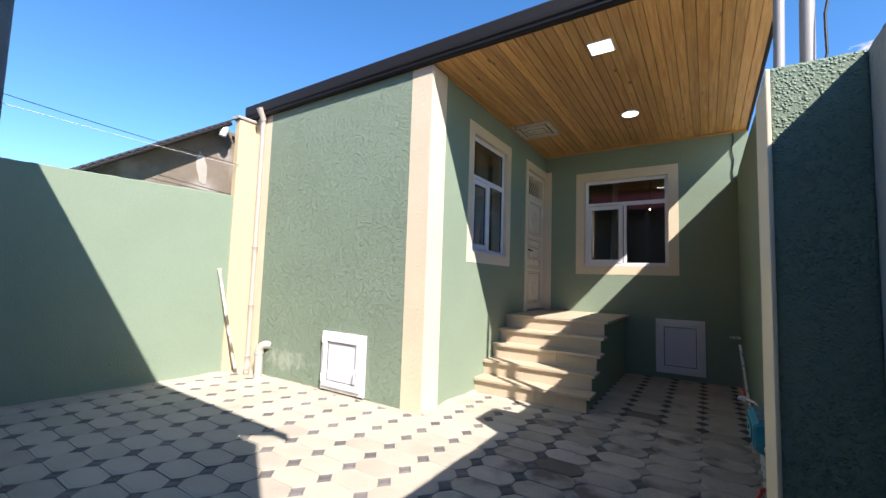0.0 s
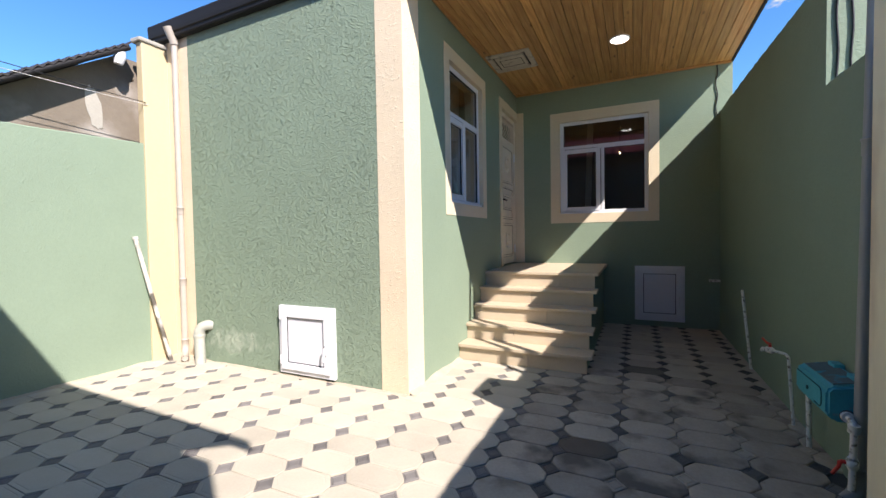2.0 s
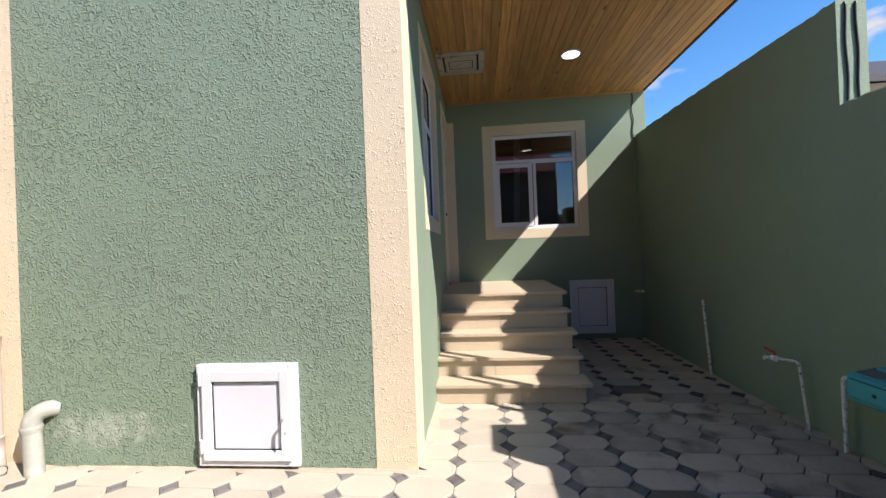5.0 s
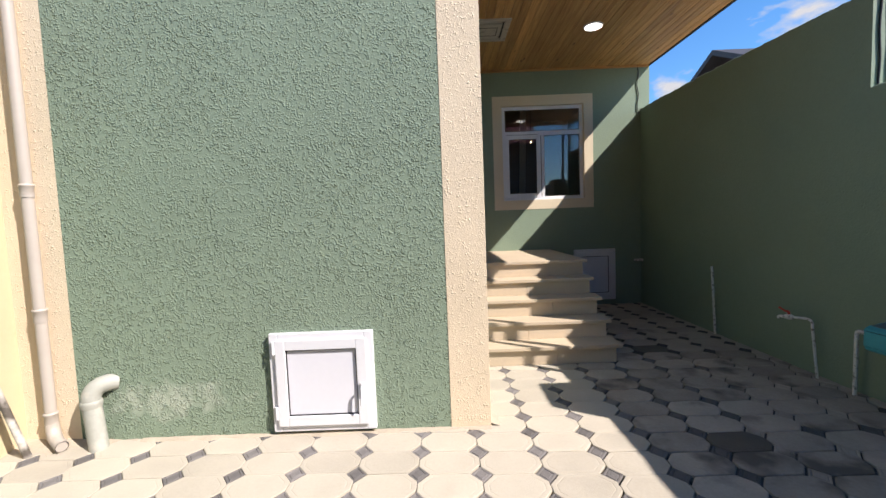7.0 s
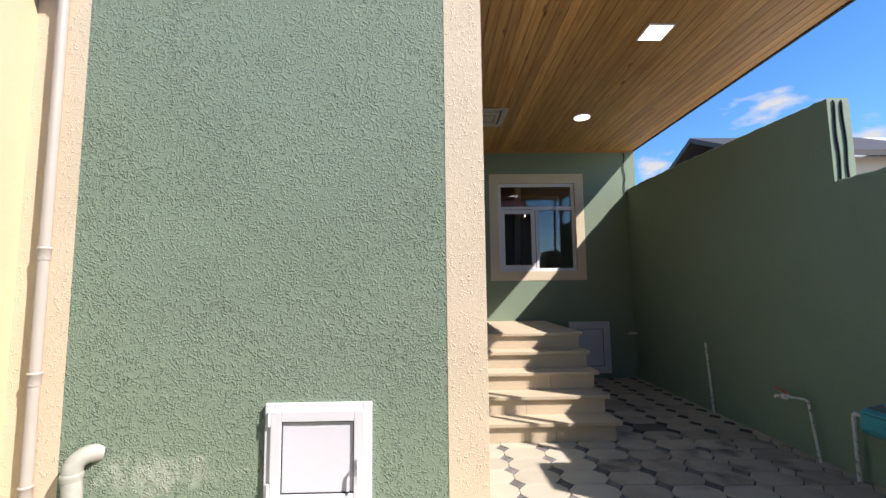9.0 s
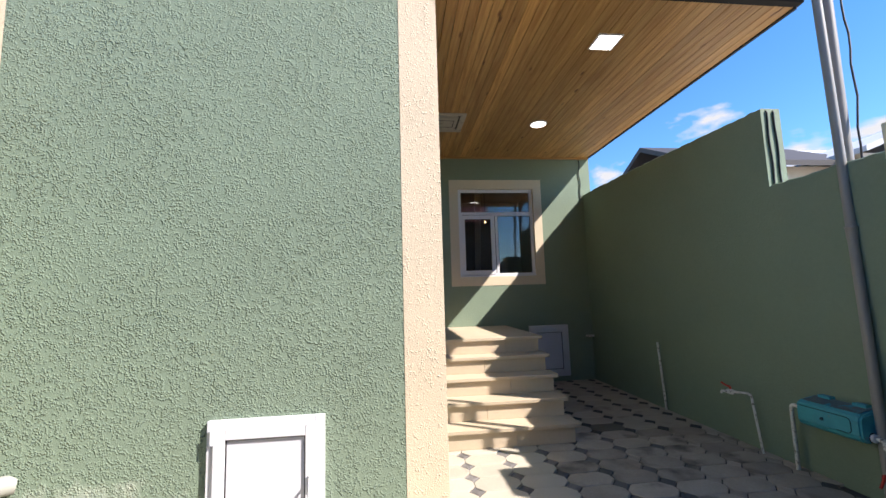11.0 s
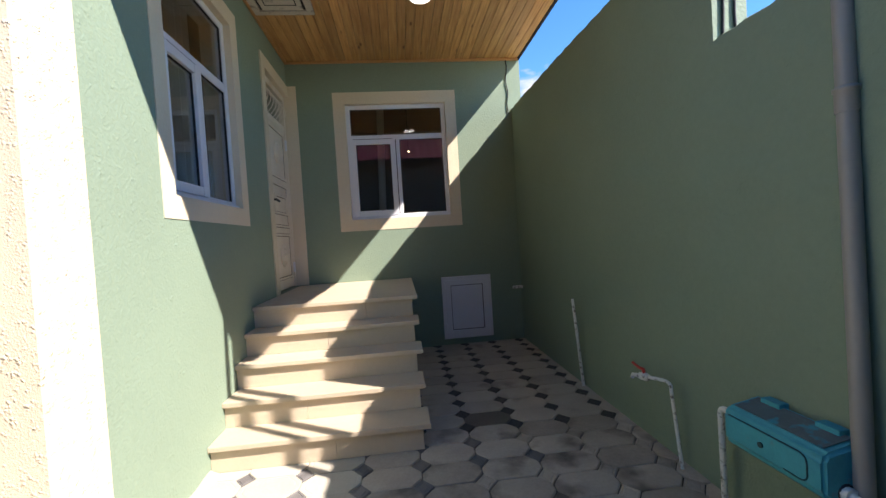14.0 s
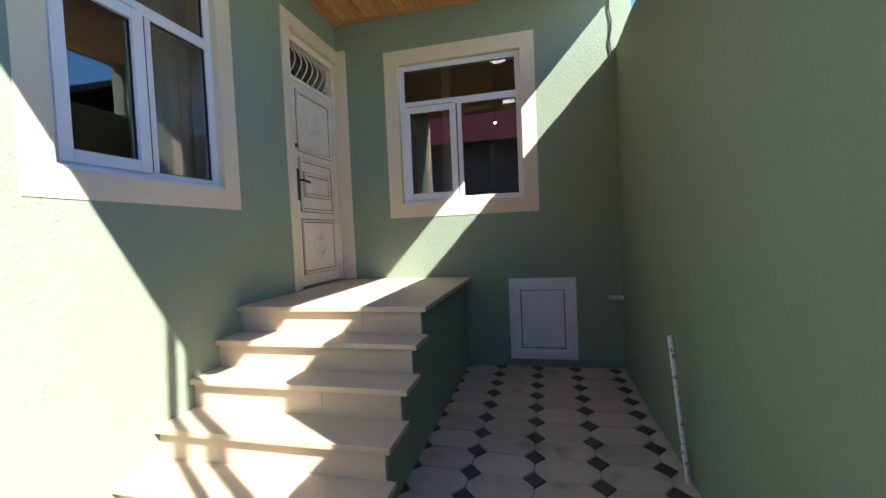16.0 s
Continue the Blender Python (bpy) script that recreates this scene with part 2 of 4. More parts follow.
M_PATINA_SHADE = mat("patina_and_crease_shade", (0.16, 0.115, 0.07), 0.6, 0.4, 9, 60)
M_IRON = mat("dark_bronze", (0.02, 0.017, 0.014), 0.4, 0.2)
M_PIPE = mat("grey_plastic", (0.40, 0.355, 0.31), 0.45, 0.14, 2, 20)
M_WASTE = mat("dusty_grey_plastic", (0.33, 0.33, 0.29), 0.6, 0.25, 6, 40, stain=(0.45, 0.42, 0.36), stain_scale=9, stain_at=0.55)
M_PIPEDARK = mat("mauve_grey_plastic", (0.29, 0.275, 0.26), 0.45, 0.14, 2, 20)
M_WHITEPIPE = mat("scuffed_white_plastic", (0.70, 0.68, 0.64), 0.5, 0.2, 5, 50, stain=(0.16, 0.13, 0.10), stain_scale=38, stain_at=0.54)
M_RED = mat("red_plastic", (0.55, 0.04, 0.03), 0.4, 0.1)
M_TEAL = mat("chipped_teal_paint", (0.045, 0.33, 0.40), 0.5, 0.3, 6, 50, bump=0.002, stain=(0.16, 0.22, 0.23), stain_scale=13, stain_at=0.60)
M_TEALDIRT = mat("flaking_dusty_teal", (0.11, 0.15, 0.155), 0.8, 0.4, 9, 60, bump=0.003, stain=(0.05, 0.30, 0.36), stain_scale=16, stain_at=0.56)
M_TEALDARK = mat("dark_teal_seam", (0.012, 0.05, 0.06), 0.7, 0.2)
M_REDROOF = mat("red_corrugated_metal", (0.22, 0.035, 0.035), 0.45, 0.2, 1, 10, metal=0.1)
M_DARKROOF = mat("dark_corrugated_sheet", (0.035, 0.03, 0.03), 0.6, 0.3, 2, 20)
M_FARROOF = mat("pale_metal_roof", (0.55, 0.56, 0.58), 0.5, 0.12, 0.5, 6)
M_FARWALL = mat("pale_far_render", (0.66, 0.60, 0.52), 0.85, 0.15, 0.5, 8)
M_CABLE = mat("black_cable", (0.012, 0.012, 0.013), 0.5, 0.1)
M_LIGHTCABLE = mat("pale_cable", (0.55, 0.52, 0.5), 0.5, 0.1)
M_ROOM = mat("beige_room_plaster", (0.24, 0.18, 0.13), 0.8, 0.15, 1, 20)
M_CURTAIN = mat("cream_curtain", (0.66, 0.60, 0.50), 0.9, 0.15, 3, 60)
M_LAMP = glow_mat("lamp_diffuser", (1, 0.98, 0.95), 1.6)
M_BULB = glow_mat("warm_bulb", (1.0, 0.72, 0.35), 6.0)
M_CLOUD = cloud_mat("cloud_vapour")
M_VENT = mat("scuffed_ivory_plastic", (0.56, 0.53, 0.46), 0.5, 0.2, 5, 40, stain=(0.2, 0.18, 0.15), stain_scale=11, stain_at=0.56)


# ---- mesh helpers ----
def B():
    return bmesh.new()


def box(bm, x0, y0, z0, x1, y1, z1, bevel=0.0):
    m = Matrix.Translation(((x0 + x1) / 2, (y0 + y1) / 2, (z0 + z1) / 2)) @ Matrix.Diagonal((abs(x1 - x0), abs(y1 - y0), abs(z1 - z0), 1))
    r = bmesh.ops.create_cube(bm, size=1.0, matrix=m)
    if bevel:
        edges = list({e for v in r["verts"] for e in v.link_edges})
        bmesh.ops.bevel(bm, geom=edges, offset=bevel, segments=2, affect="EDGES", profile=0.6)
    return bm


def tube(bm, pts, r, seg=12, caps=True):
    """A round bar along a line of points."""
    pts = [Vector(p) for p in pts]
    rings = []
    up = None
    for i, p in enumerate(pts):
        d = (pts[min(i + 1, len(pts) - 1)] - pts[max(i - 1, 0)]).normalized()
        if up is None:
            up = d.orthogonal().normalized()
        up = (up - d * up.dot(d)).normalized()
        side = d.cross(up)
        rad = r[i] if isinstance(r, (list, tuple)) else r
        rings.append([bm.verts.new(p + rad * (math.cos(a) * up + math.sin(a) * side)) for a in (2 * math.pi * k / seg for k in range(seg))])
    for a, b in zip(rings, rings[1:]):
        for k in range(seg):
            bm.faces.new((a[k], a[(k + 1) % seg], b[(k + 1) % seg], b[k])).smooth = True
    if caps:
        bm.faces.new([bm.verts.new(v.co) for v in reversed(rings[0])])
        bm.faces.new([bm.verts.new(v.co) for v in rings[-1]])
    return bm


def hollow(bm, p, q, r, t=0.006, seg=20):
    """A pipe with an open bore at q."""
    p, q = Vector(p), Vector(q)
    d = (q - p).normalized()
    tube(bm, [p, q], r, seg, False)
    tube(bm, [q, q - d * 0.12], r - t, seg)
    rim = tube(bm, [q - d * 0.001, q], [r, r], seg, False)
    return rim


def bend(p, q, s, n=6):
    """Points of a smooth bend from p to s round the corner q."""
    p, q, s = Vector(p), Vector(q), Vector(s)
    return [(1 - u) ** 2 * p + 2 * u * (1 - u) * q + u * u * s for u in (k / n for k in range(n + 1))]


def finish(name, bm, material):
    bmesh.ops.recalc_face_normals(bm, faces=bm.faces)
    me = bpy.data.meshes.new(name)
    bm.to_mesh(me)
    bm.free()
    me.materials.append(material)
    return new(name, me)


def part(name, bm, material, parent, label=""):
    ob = finish(name, bm, material)
    ob.parent = parent
    if label:
        ob["label"] = label
    return ob


def thing(name, at, label, category, group=""):
    """An empty at a thing's base; its parts are modelled about that base."""
    ob = new(name)
    ob.location = at
    return tagged(ob, label, category, group)


def solid(name, bm, material, label, category, kind="", group=""):
    return tagged(finish(name, bm, material), label, category, group, kind)


def wall_boxes(bm, axis, a0, a1, z0, z1, d0, d1, holes):
    """A wall along x or y with rectangular holes (a0, a1, z0, z1)."""
    cuts = sorted({a0, a1, *[h[0] for h in holes], *[h[1] for h in holes]})
    for u0, u1 in zip(cuts, cuts[1:]):
        zs = [(z0, z1)]
        for h in holes:
            if h[0] < (u0 + u1) / 2 < h[1]:
                zs = [s for lo, hi in zs for s in ((lo, min(hi, h[2])), (max(lo, h[3]), hi)) if s[1] - s[0] > 1e-4]
        for lo, hi in zs:
            if axis == "x":
                box(bm, u0, d0, lo, u1, d1, hi)
            else:
                box(bm, d0, u0, lo, d1, u1, hi)
    bmesh.ops.remove_doubles(bm, verts=bm.verts, dist=1e-5)
    return bm


# ---- plan ----
YA, XS, YB, XR, XL = 3.56, -2.52, 7.38, 0.41, -5.85
ZC = 3.80
W1 = (4.555, 5.61, 1.79, 3.35)
W2 = (-1.81, -0.495, 1.745, 3.25)
DOOR = (6.47, 7.38, 0.94, 3.36)

# ---- ground and walls ----
bm = B()
box(bm, -600, -600, -0.6, 600, 600, -0.03)
solid("ground", bm, M_GROUND, "sandy earth bed under the paving, reaching far out", "ground", "structure")

bm = wall_boxes(B(), "x", -5.83, -2.80, -0.1, ZC, YA, YA + 0.25, [(-5.83, -5.43, -0.1, ZC)])
solid("wall_front", bm, M_GREEN_ROUGH, "sage green roughcast house front wall", "wall", "structure")
bm = wall_boxes(B(), "y", YA + 0.25, YB + 0.25, -0.1, ZC, XS - 0.25, XS, [W1, DOOR, (YA + 0.25, 3.86, -0.1, ZC)])
solid("wall_side", bm, M_GREEN, "sage green painted side wall with window and door", "wall", "structure")
bm = wall_boxes(B(), "x", XS, 0.55, -0.1, ZC, YB, YB + 0.25, [W2])
solid("wall_back", bm, M_GREEN, "sage green painted wall at the alley's end", "wall", "structure")
bm = B()
box(bm, -2.80, YA - 0.003, -0.1, XS + 0.003, 3.86, ZC - 0.002, 0.002)
solid("corner_trim", bm, M_CREAM_ROUGH, "cream roughcast corner strip of the house", "trim", "structure")
bm = B()
box(bm, -5.83, YA + 0.001, -0.1, -5.43, YA + 0.25, ZC)
solid("corner_trim", bm, M_CREAM_ROUGH, "cream roughcast strip behind the downpipe", "trim", "structure")


def ragged_top(bm, x0, x1, pts, z0=-0.1, step=0.06, jag=0.012):
    """A wall along y whose top follows (y, z) points, slightly uneven."""
    ys, y = [], pts[0][0]
    while y < pts[-1][0] - 1e-6:
        ys.append(y)
        y += step
    ys.append(pts[-1][0])
    rows = []
    for y in ys:
        z = np.interp(y, [p[0] for p in pts], [p[1] for p in pts]) + jag * noise.noise((y * 9, x0, 0)) + jag * 0.6 * noise.noise((y * 31, x0, 3))
        rows.append([bm.verts.new(c) for c in ((x0, y, z0), (x0, y, z - 0.01), (x0 + 0.012, y, z), (x1 - 0.012, y, z), (x1, y, z - 0.01), (x1, y, z0))])
    for a, b in zip(rows, rows[1:]):
        for k in range(6):
            bm.faces.new((a[k], a[(k + 1) % 6], b[(k + 1) % 6], b[k]))
    bm.faces.new(rows[0])
    bm.faces.new(list(reversed(rows[-1])))
    return bm


bm = ragged_top(B(), XR, XR + 0.19, [(3.86, 3.05), (5.5, 3.11), (YB, 3.14)])
ragged_top(bm, XR, XR + 0.19, [(2.9, 2.36), (3.86, 2.34)])
solid("wall_right", bm, M_GREEN, "sage green yard wall with a stepped uneven top", "wall", "structure")
bm = ragged_top(B(), XL - 0.2, XL, [(-0.3, 2.44), (1.0, 2.48), (3.28, 2.555)], jag=0.008)
solid("wall_left", bm, M_GREEN, "sage green yard wall on the neighbour's side", "wall", "structure")
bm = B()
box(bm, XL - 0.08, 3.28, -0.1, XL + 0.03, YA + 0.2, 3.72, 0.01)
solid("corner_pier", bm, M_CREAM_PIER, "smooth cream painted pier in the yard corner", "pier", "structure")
# pier that ends the alley wall, with green front and cream end
bm = B()
box(bm, 0.275, 2.458, -0.1, 0.62, 2.90, 2.49, 0.012)
solid("gate_pier", bm, M_GREEN_ROUGH, "green roughcast gate pier beside the alley", "pier", "structure")
bm = B()
box(bm, 0.255, 2.45, -0.1, 0.2745, 2.895, 2.485, 0.006)
solid("gate_pier_trim", bm, M_PIER, "cream painted end of the gate pier", "trim", "structure")
bm = ragged_top(B(), 0.62, 0.82, [(-0.3, 2.5), (2.47, 2.5)], jag=0.01)
solid("wall_gateside", bm, M_SIDE, "grey rendered wall beside the gateway", "wall", "structure")

# ---- house behind the walker, which shades the yard ----
rear = thing("rear_house", (-2.9, -2.5, 0), "shaded rendered house with a red corrugated metal roof", "house")
bm = B()
wa, wb = [[bm.verts.new((x, y, z)) for y, z in ((-0.18, -0.1), (2.35, -0.1), (2.35, 4.12), (-0.18, 6.1))] for x in (-3.4, 3.53)]
for k in range(4):
    bm.faces.new((wa[k], wa[(k + 1) % 4], wb[(k + 1) % 4], wb[k]))
bm.faces.new(wa)
bm.faces.new(list(reversed(wb)))
part("wall", bm, M_REAR, rear)
bm = B()
n = 150
prev = None
for k in range(n + 1):
    x = -4.2 + 7.6 * k / n
    dy = 0.09 - 0.03 * (x - 3.35)
    dz = 0.013 * math.cos(k * 2 * math.pi / 5)
    cur = [bm.verts.new((x, 2.62 + dy, 3.98 + dz)), bm.verts.new((x, -0.2, 6.25 + dz)), bm.verts.new((x, -0.2, 6.20 + dz)), bm.verts.new((x, 2.62 + dy, 3.93 + dz))]
    if prev:
        for i in range(4):
            bm.faces.new((prev[i], prev[(i + 1) % 4], cur[(i + 1) % 4], cur[i]))
    prev = cur
part("roof", bm, M_REDROOF, rear)
bm = B()
fa, fb = [[bm.verts.new((x, 2.60 + 0.09 - 0.03 * (x - 3.35) + y, z)) for y, z in ((0, 3.84), (0.03, 3.84), (0.03, 3.975), (0, 3.975))] for x in (-4.2, 3.4)]
for k in range(4):
    bm.faces.new((fa[k], fa[(k + 1) % 4], fb[(k + 1) % 4], fb[k]))
bm.faces.new(fa)
bm.faces.new(list(reversed(fb)))
part("fascia", bm, M_BLACK, rear)
bm = B()
box(bm, -1.68, 0.13, -0.1, -1.56, 0.237, 3.9, 0.008)
solid("porch_post", bm, M_SIDE, "grey square post under the rear eave", "post")

# ---- house roof ----
bm = B()
box(bm, -6.0, 3.558, ZC + 0.03, 0.53, 11.2, ZC + 0.13)
solid("roof", bm, M_DARKROOF, "dark flat sheet roof over house and porch", "roof", "structure")
bm = B()
prof = [(3.555, ZC + 0.0), (3.50, ZC + 0.005), (3.49, ZC + 0.02), (3.49, ZC + 0.05), (3.475, ZC + 0.06), (3.47, ZC + 0.09), (3.465, ZC + 0.19), (3.475, ZC + 0.205), (3.49, ZC + 0.19), (3.555, ZC + 0.19)]
ra, rb = [[bm.verts.new((x, y, z)) for y, z in prof] for x in (-6.02, 0.56)]
for k in range(len(prof)):
    bm.faces.new((ra[k], ra[(k + 1) % len(prof)], rb[(k + 1) % len(prof)], rb[k]))
bm.faces.new(ra)
bm.faces.new(list(reversed(rb)))
solid("gutter", bm, M_BLACK, "black metal gutter and fascia along the eave", "gutter", "structure")
bm = B()
box(bm, 0.53, 3.558, ZC - 0.01, 0.56, YB + 0.3, ZC + 0.14)
solid("roof_edge", bm, M_BLACK, "dark metal verge of the porch roof", "trim", "structure")
bm = B()
nb = 32
for k in range(nb):
    w = (0.53 - XS - 0.012) / nb
    x0 = XS + 0.012 + k * w
    b0 = 3.558
    a = [(x0 + 0.0008, ZC + 0.008), (x0 + 0.004, ZC), (x0 + w - 0.004, ZC), (x0 + w - 0.0008, ZC + 0.008), (x0 + w - 0.0008, ZC + 0.028), (x0 + 0.0008, ZC + 0.028)]
    v0, v1 = [[bm.verts.new((x, y, z)) for x, z in a] for y in (b0, YB - 0.001)]
    for i in range(6):
        bm.faces.new((v0[i], v0[(i + 1) % 6], v1[(i + 1) % 6], v1[i]))
    bm.faces.new(v0)
    bm.faces.new(list(reversed(v1)))
solid("ceiling", bm, M_WOOD, "varnished knotty pine board ceiling of the porch", "ceiling", "structure")
bm = B()
box(bm, XS + 0.03, YB - 0.03, ZC - 0.03, 0.53, YB - 0.002, ZC - 0.002, 0.004)
box(bm, XS + 0.002, 3.87, ZC - 0.03, XS + 0.03, YB - 0.002, ZC - 0.002, 0.004)
solid("ceiling_trim", bm, M_WOODTRIM, "thin pine moulding round the ceiling edge", "trim", "structure")

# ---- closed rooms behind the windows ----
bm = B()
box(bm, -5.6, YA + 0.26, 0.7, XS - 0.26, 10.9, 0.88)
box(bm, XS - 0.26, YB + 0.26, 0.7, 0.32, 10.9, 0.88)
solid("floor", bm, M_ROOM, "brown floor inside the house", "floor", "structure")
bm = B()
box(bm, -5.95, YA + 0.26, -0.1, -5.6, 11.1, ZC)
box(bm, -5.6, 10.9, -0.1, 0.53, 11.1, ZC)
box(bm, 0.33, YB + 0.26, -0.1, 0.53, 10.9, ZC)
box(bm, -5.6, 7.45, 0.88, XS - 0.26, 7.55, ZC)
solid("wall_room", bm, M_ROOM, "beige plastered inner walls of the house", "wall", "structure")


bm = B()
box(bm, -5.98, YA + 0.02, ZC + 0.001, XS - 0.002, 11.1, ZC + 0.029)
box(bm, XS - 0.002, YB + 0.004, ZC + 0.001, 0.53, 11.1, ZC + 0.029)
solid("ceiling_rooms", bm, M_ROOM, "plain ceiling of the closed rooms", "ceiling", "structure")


# ---- windows ----
def surround(name, axis, o, s, face, out):
    """A flat painted border round an opening o within s, proud of the wall face."""
    bm = B()
    hole = [(o[0], o[1], o[2], o[3])]
    lo, hi = sorted((face, face + out))
    wall_boxes(bm, axis, s[0], s[1], s[2], s[3], lo, hi, hole)
    return solid(name, bm, M_CREAM, "cream painted plaster border round the opening", "trim", "structure")


surround("window_trim_1", "y", W1, (4.42, 5.745, 1.65, 3.49), XS, 0.005)
surround("window_trim_2", "x", W2, (-1.955, -0.355, 1.60, 3.40), YB, -0.005)


def reveal(name, axis, o, a, b):
    bm = B()
    lo, hi = sorted((a, b))
    t = 0.004
    wall_boxes(bm, axis, o[0], o[1], o[2], o[3], lo, hi, [(o[0] + t, o[1] - t, o[2] + t, o[3] - t)])
    return solid(name, bm, M_CREAM, "cream painted reveal of the opening", "trim", "structure")


reveal("window_reveal_1", "y", W1, XS + 0.004, XS - 0.25)
reveal("window_reveal_2", "x", W2, YB - 0.004, YB + 0.25)


def window(name, width, height, rail, mull, sash, label):
    """A white plastic window in its own x-z plane, looking to -y: frame, top light, two lower lights, one of them a sash."""
    w = thing(name, (0, 0, 0), label, "window")
    w["kind"] = "structure"
    f, d = 0.055, 0.06
    bm = B()
    box(bm, 0, 0, 0, f, d, height, 0.004)
    box(bm, width - f, 0, 0, width, d, height, 0.004)
    box(bm, f, 0.002, 0, width - f, d, f, 0.004)
    box(bm, f, 0.002, height - f, width - f, d, height, 0.004)
    box(bm, f, 0.002, rail - 0.035, width - f, d, rail + 0.035, 0.004)
    box(bm, mull - 0.035, 0.003, f, mull + 0.035, d, rail - 0.035, 0.004)
    part("window_frame", bm, M_PVC, w)
    lights = [(f, width - f, rail + 0.035, height - f), (f, mull - 0.035, f, rail - 0.035), (mull + 0.035, width - f, f, rail - 0.035)]
    for i, (a, b, c, e) in enumerate(lights):
        g = 0.0
        if i in sash:
            g = 0.055
            bm = B()
            o = -0.012
            box(bm, a - 0.012, o, c - 0.012, a + g, 0.05, e + 0.012, 0.004)
            box(bm, b - g, o, c - 0.012, b + 0.012, 0.05, e + 0.012, 0.004)
            box(bm, a + g, o + 0.002, c - 0.012, b - g, 0.05, c + g, 0.004)
            box(bm, a + g, o + 0.002, e - g, b - g, 0.05, e + 0.012, 0.004)
            part("sash", bm, M_PVC, w)
            bm = B()
            box(bm, b + 0.0125, -0.006, c, b + 0.023, 0.002, e)
            box(bm, a + 0.02, -0.006, e + 0.0125, b - 0.02, 0.001, e + 0.018)
            part("gasket", bm, M_SEAL, w)
        bm = B()
        t = 0.006
        box(bm, a + g, 0.012, c + g, a + g + t, 0.03, e - g)
        box(bm, b - g - t, 0.012, c + g, b - g, 0.03, e - g)
        box(bm, a + g, 0.012, c + g, b - g, 0.03, c + g + t)
        box(bm, a + g, 0.012, e - g - t, b - g, 0.03, e - g)
        part("seal", bm, M_SEAL, w)
        bm = B()
        box(bm, a + g, 0.022, c + g, b - g, 0.028, e - g)
        part("pane", bm, M_GLASS, w)
    bm = B()
    box(bm, 0, -0.03, -0.004, width, 0.0, 0.022, 0.004)
    part("window_sill", bm, M_PVC, w)
    return w


w = window("window_1", W1[1] - W1[0] - 0.008, W1[3] - W1[2] - 0.008, 1.0, 0.55, (1,), "white plastic three-light window with dark glass")
w.matrix_basis = pose(XS - 0.05, W1[0] + 0.004, W1[2] + 0.004, 0, 0, 90)
w = window("window_2", W2[1] - W2[0] - 0.008, W2[3] - W2[2] - 0.008, 1.07, 0.645, (1,), "white plastic window with closed sash, reflecting the yard")
w.matrix_basis = pose(W2[0] + 0.004, YB + 0.05, W2[2] + 0.004)

# curtains and lamp inside
def curtain(at, along, width, slant, z0, z1, label):
    """A hanging pleated cloth, gathered sideways by slant at the top."""
    o, d = Vector(at), Vector(along).normalized()
    side = Vector((-d.y, d.x, 0))
    bm, prev = B(), None
    for k in range(57):
        u = k / 56
        p = o + d * (width * u) + side * (0.03 * math.sin(k * 1.1) + 0.012 * math.sin(k * 0.37))
        top = d * slant
        cur = [bm.verts.new(p + top + Vector((0, 0, z1))), bm.verts.new(p + Vector((0, 0, z0))), bm.verts.new(p + side * 0.006 + Vector((0, 0, z0))), bm.verts.new(p + top + side * 0.006 + Vector((0, 0, z1)))]
        if prev:
            for i in range(4):
                bm.faces.new((prev[i], prev[(i + 1) % 4], cur[(i + 1) % 4], cur[i]))
        prev = cur
    solid("curtain", bm, M_CURTAIN, label, "curtain")


curtain((-1.50, 7.85, 0), (1, 0, 0), 0.10, 0.10, 0.885, ZC, "narrow cream curtain drawn aside indoors")
curtain((XS - 0.42, 5.42, 0), (0, 1, 0), 0.34, 0.0, 0.885, ZC, "pleated cream curtain beside the side window")
lamp = thing("pendant_bulb", (-0.95, 9.2, 3.0), "lit warm bulb hanging inside the room", "lamp")
bm = B()
bmesh.ops.create_uvsphere(bm, u_segments=16, v_segments=10, radius=0.014)
part("bulb", bm, M_BULB, lamp)
bm = B()
tube(bm, [(0, 0, 0.03), (0, 0, 0.8)], 0.006, 8)
part("cord", bm, M_CABLE, lamp)


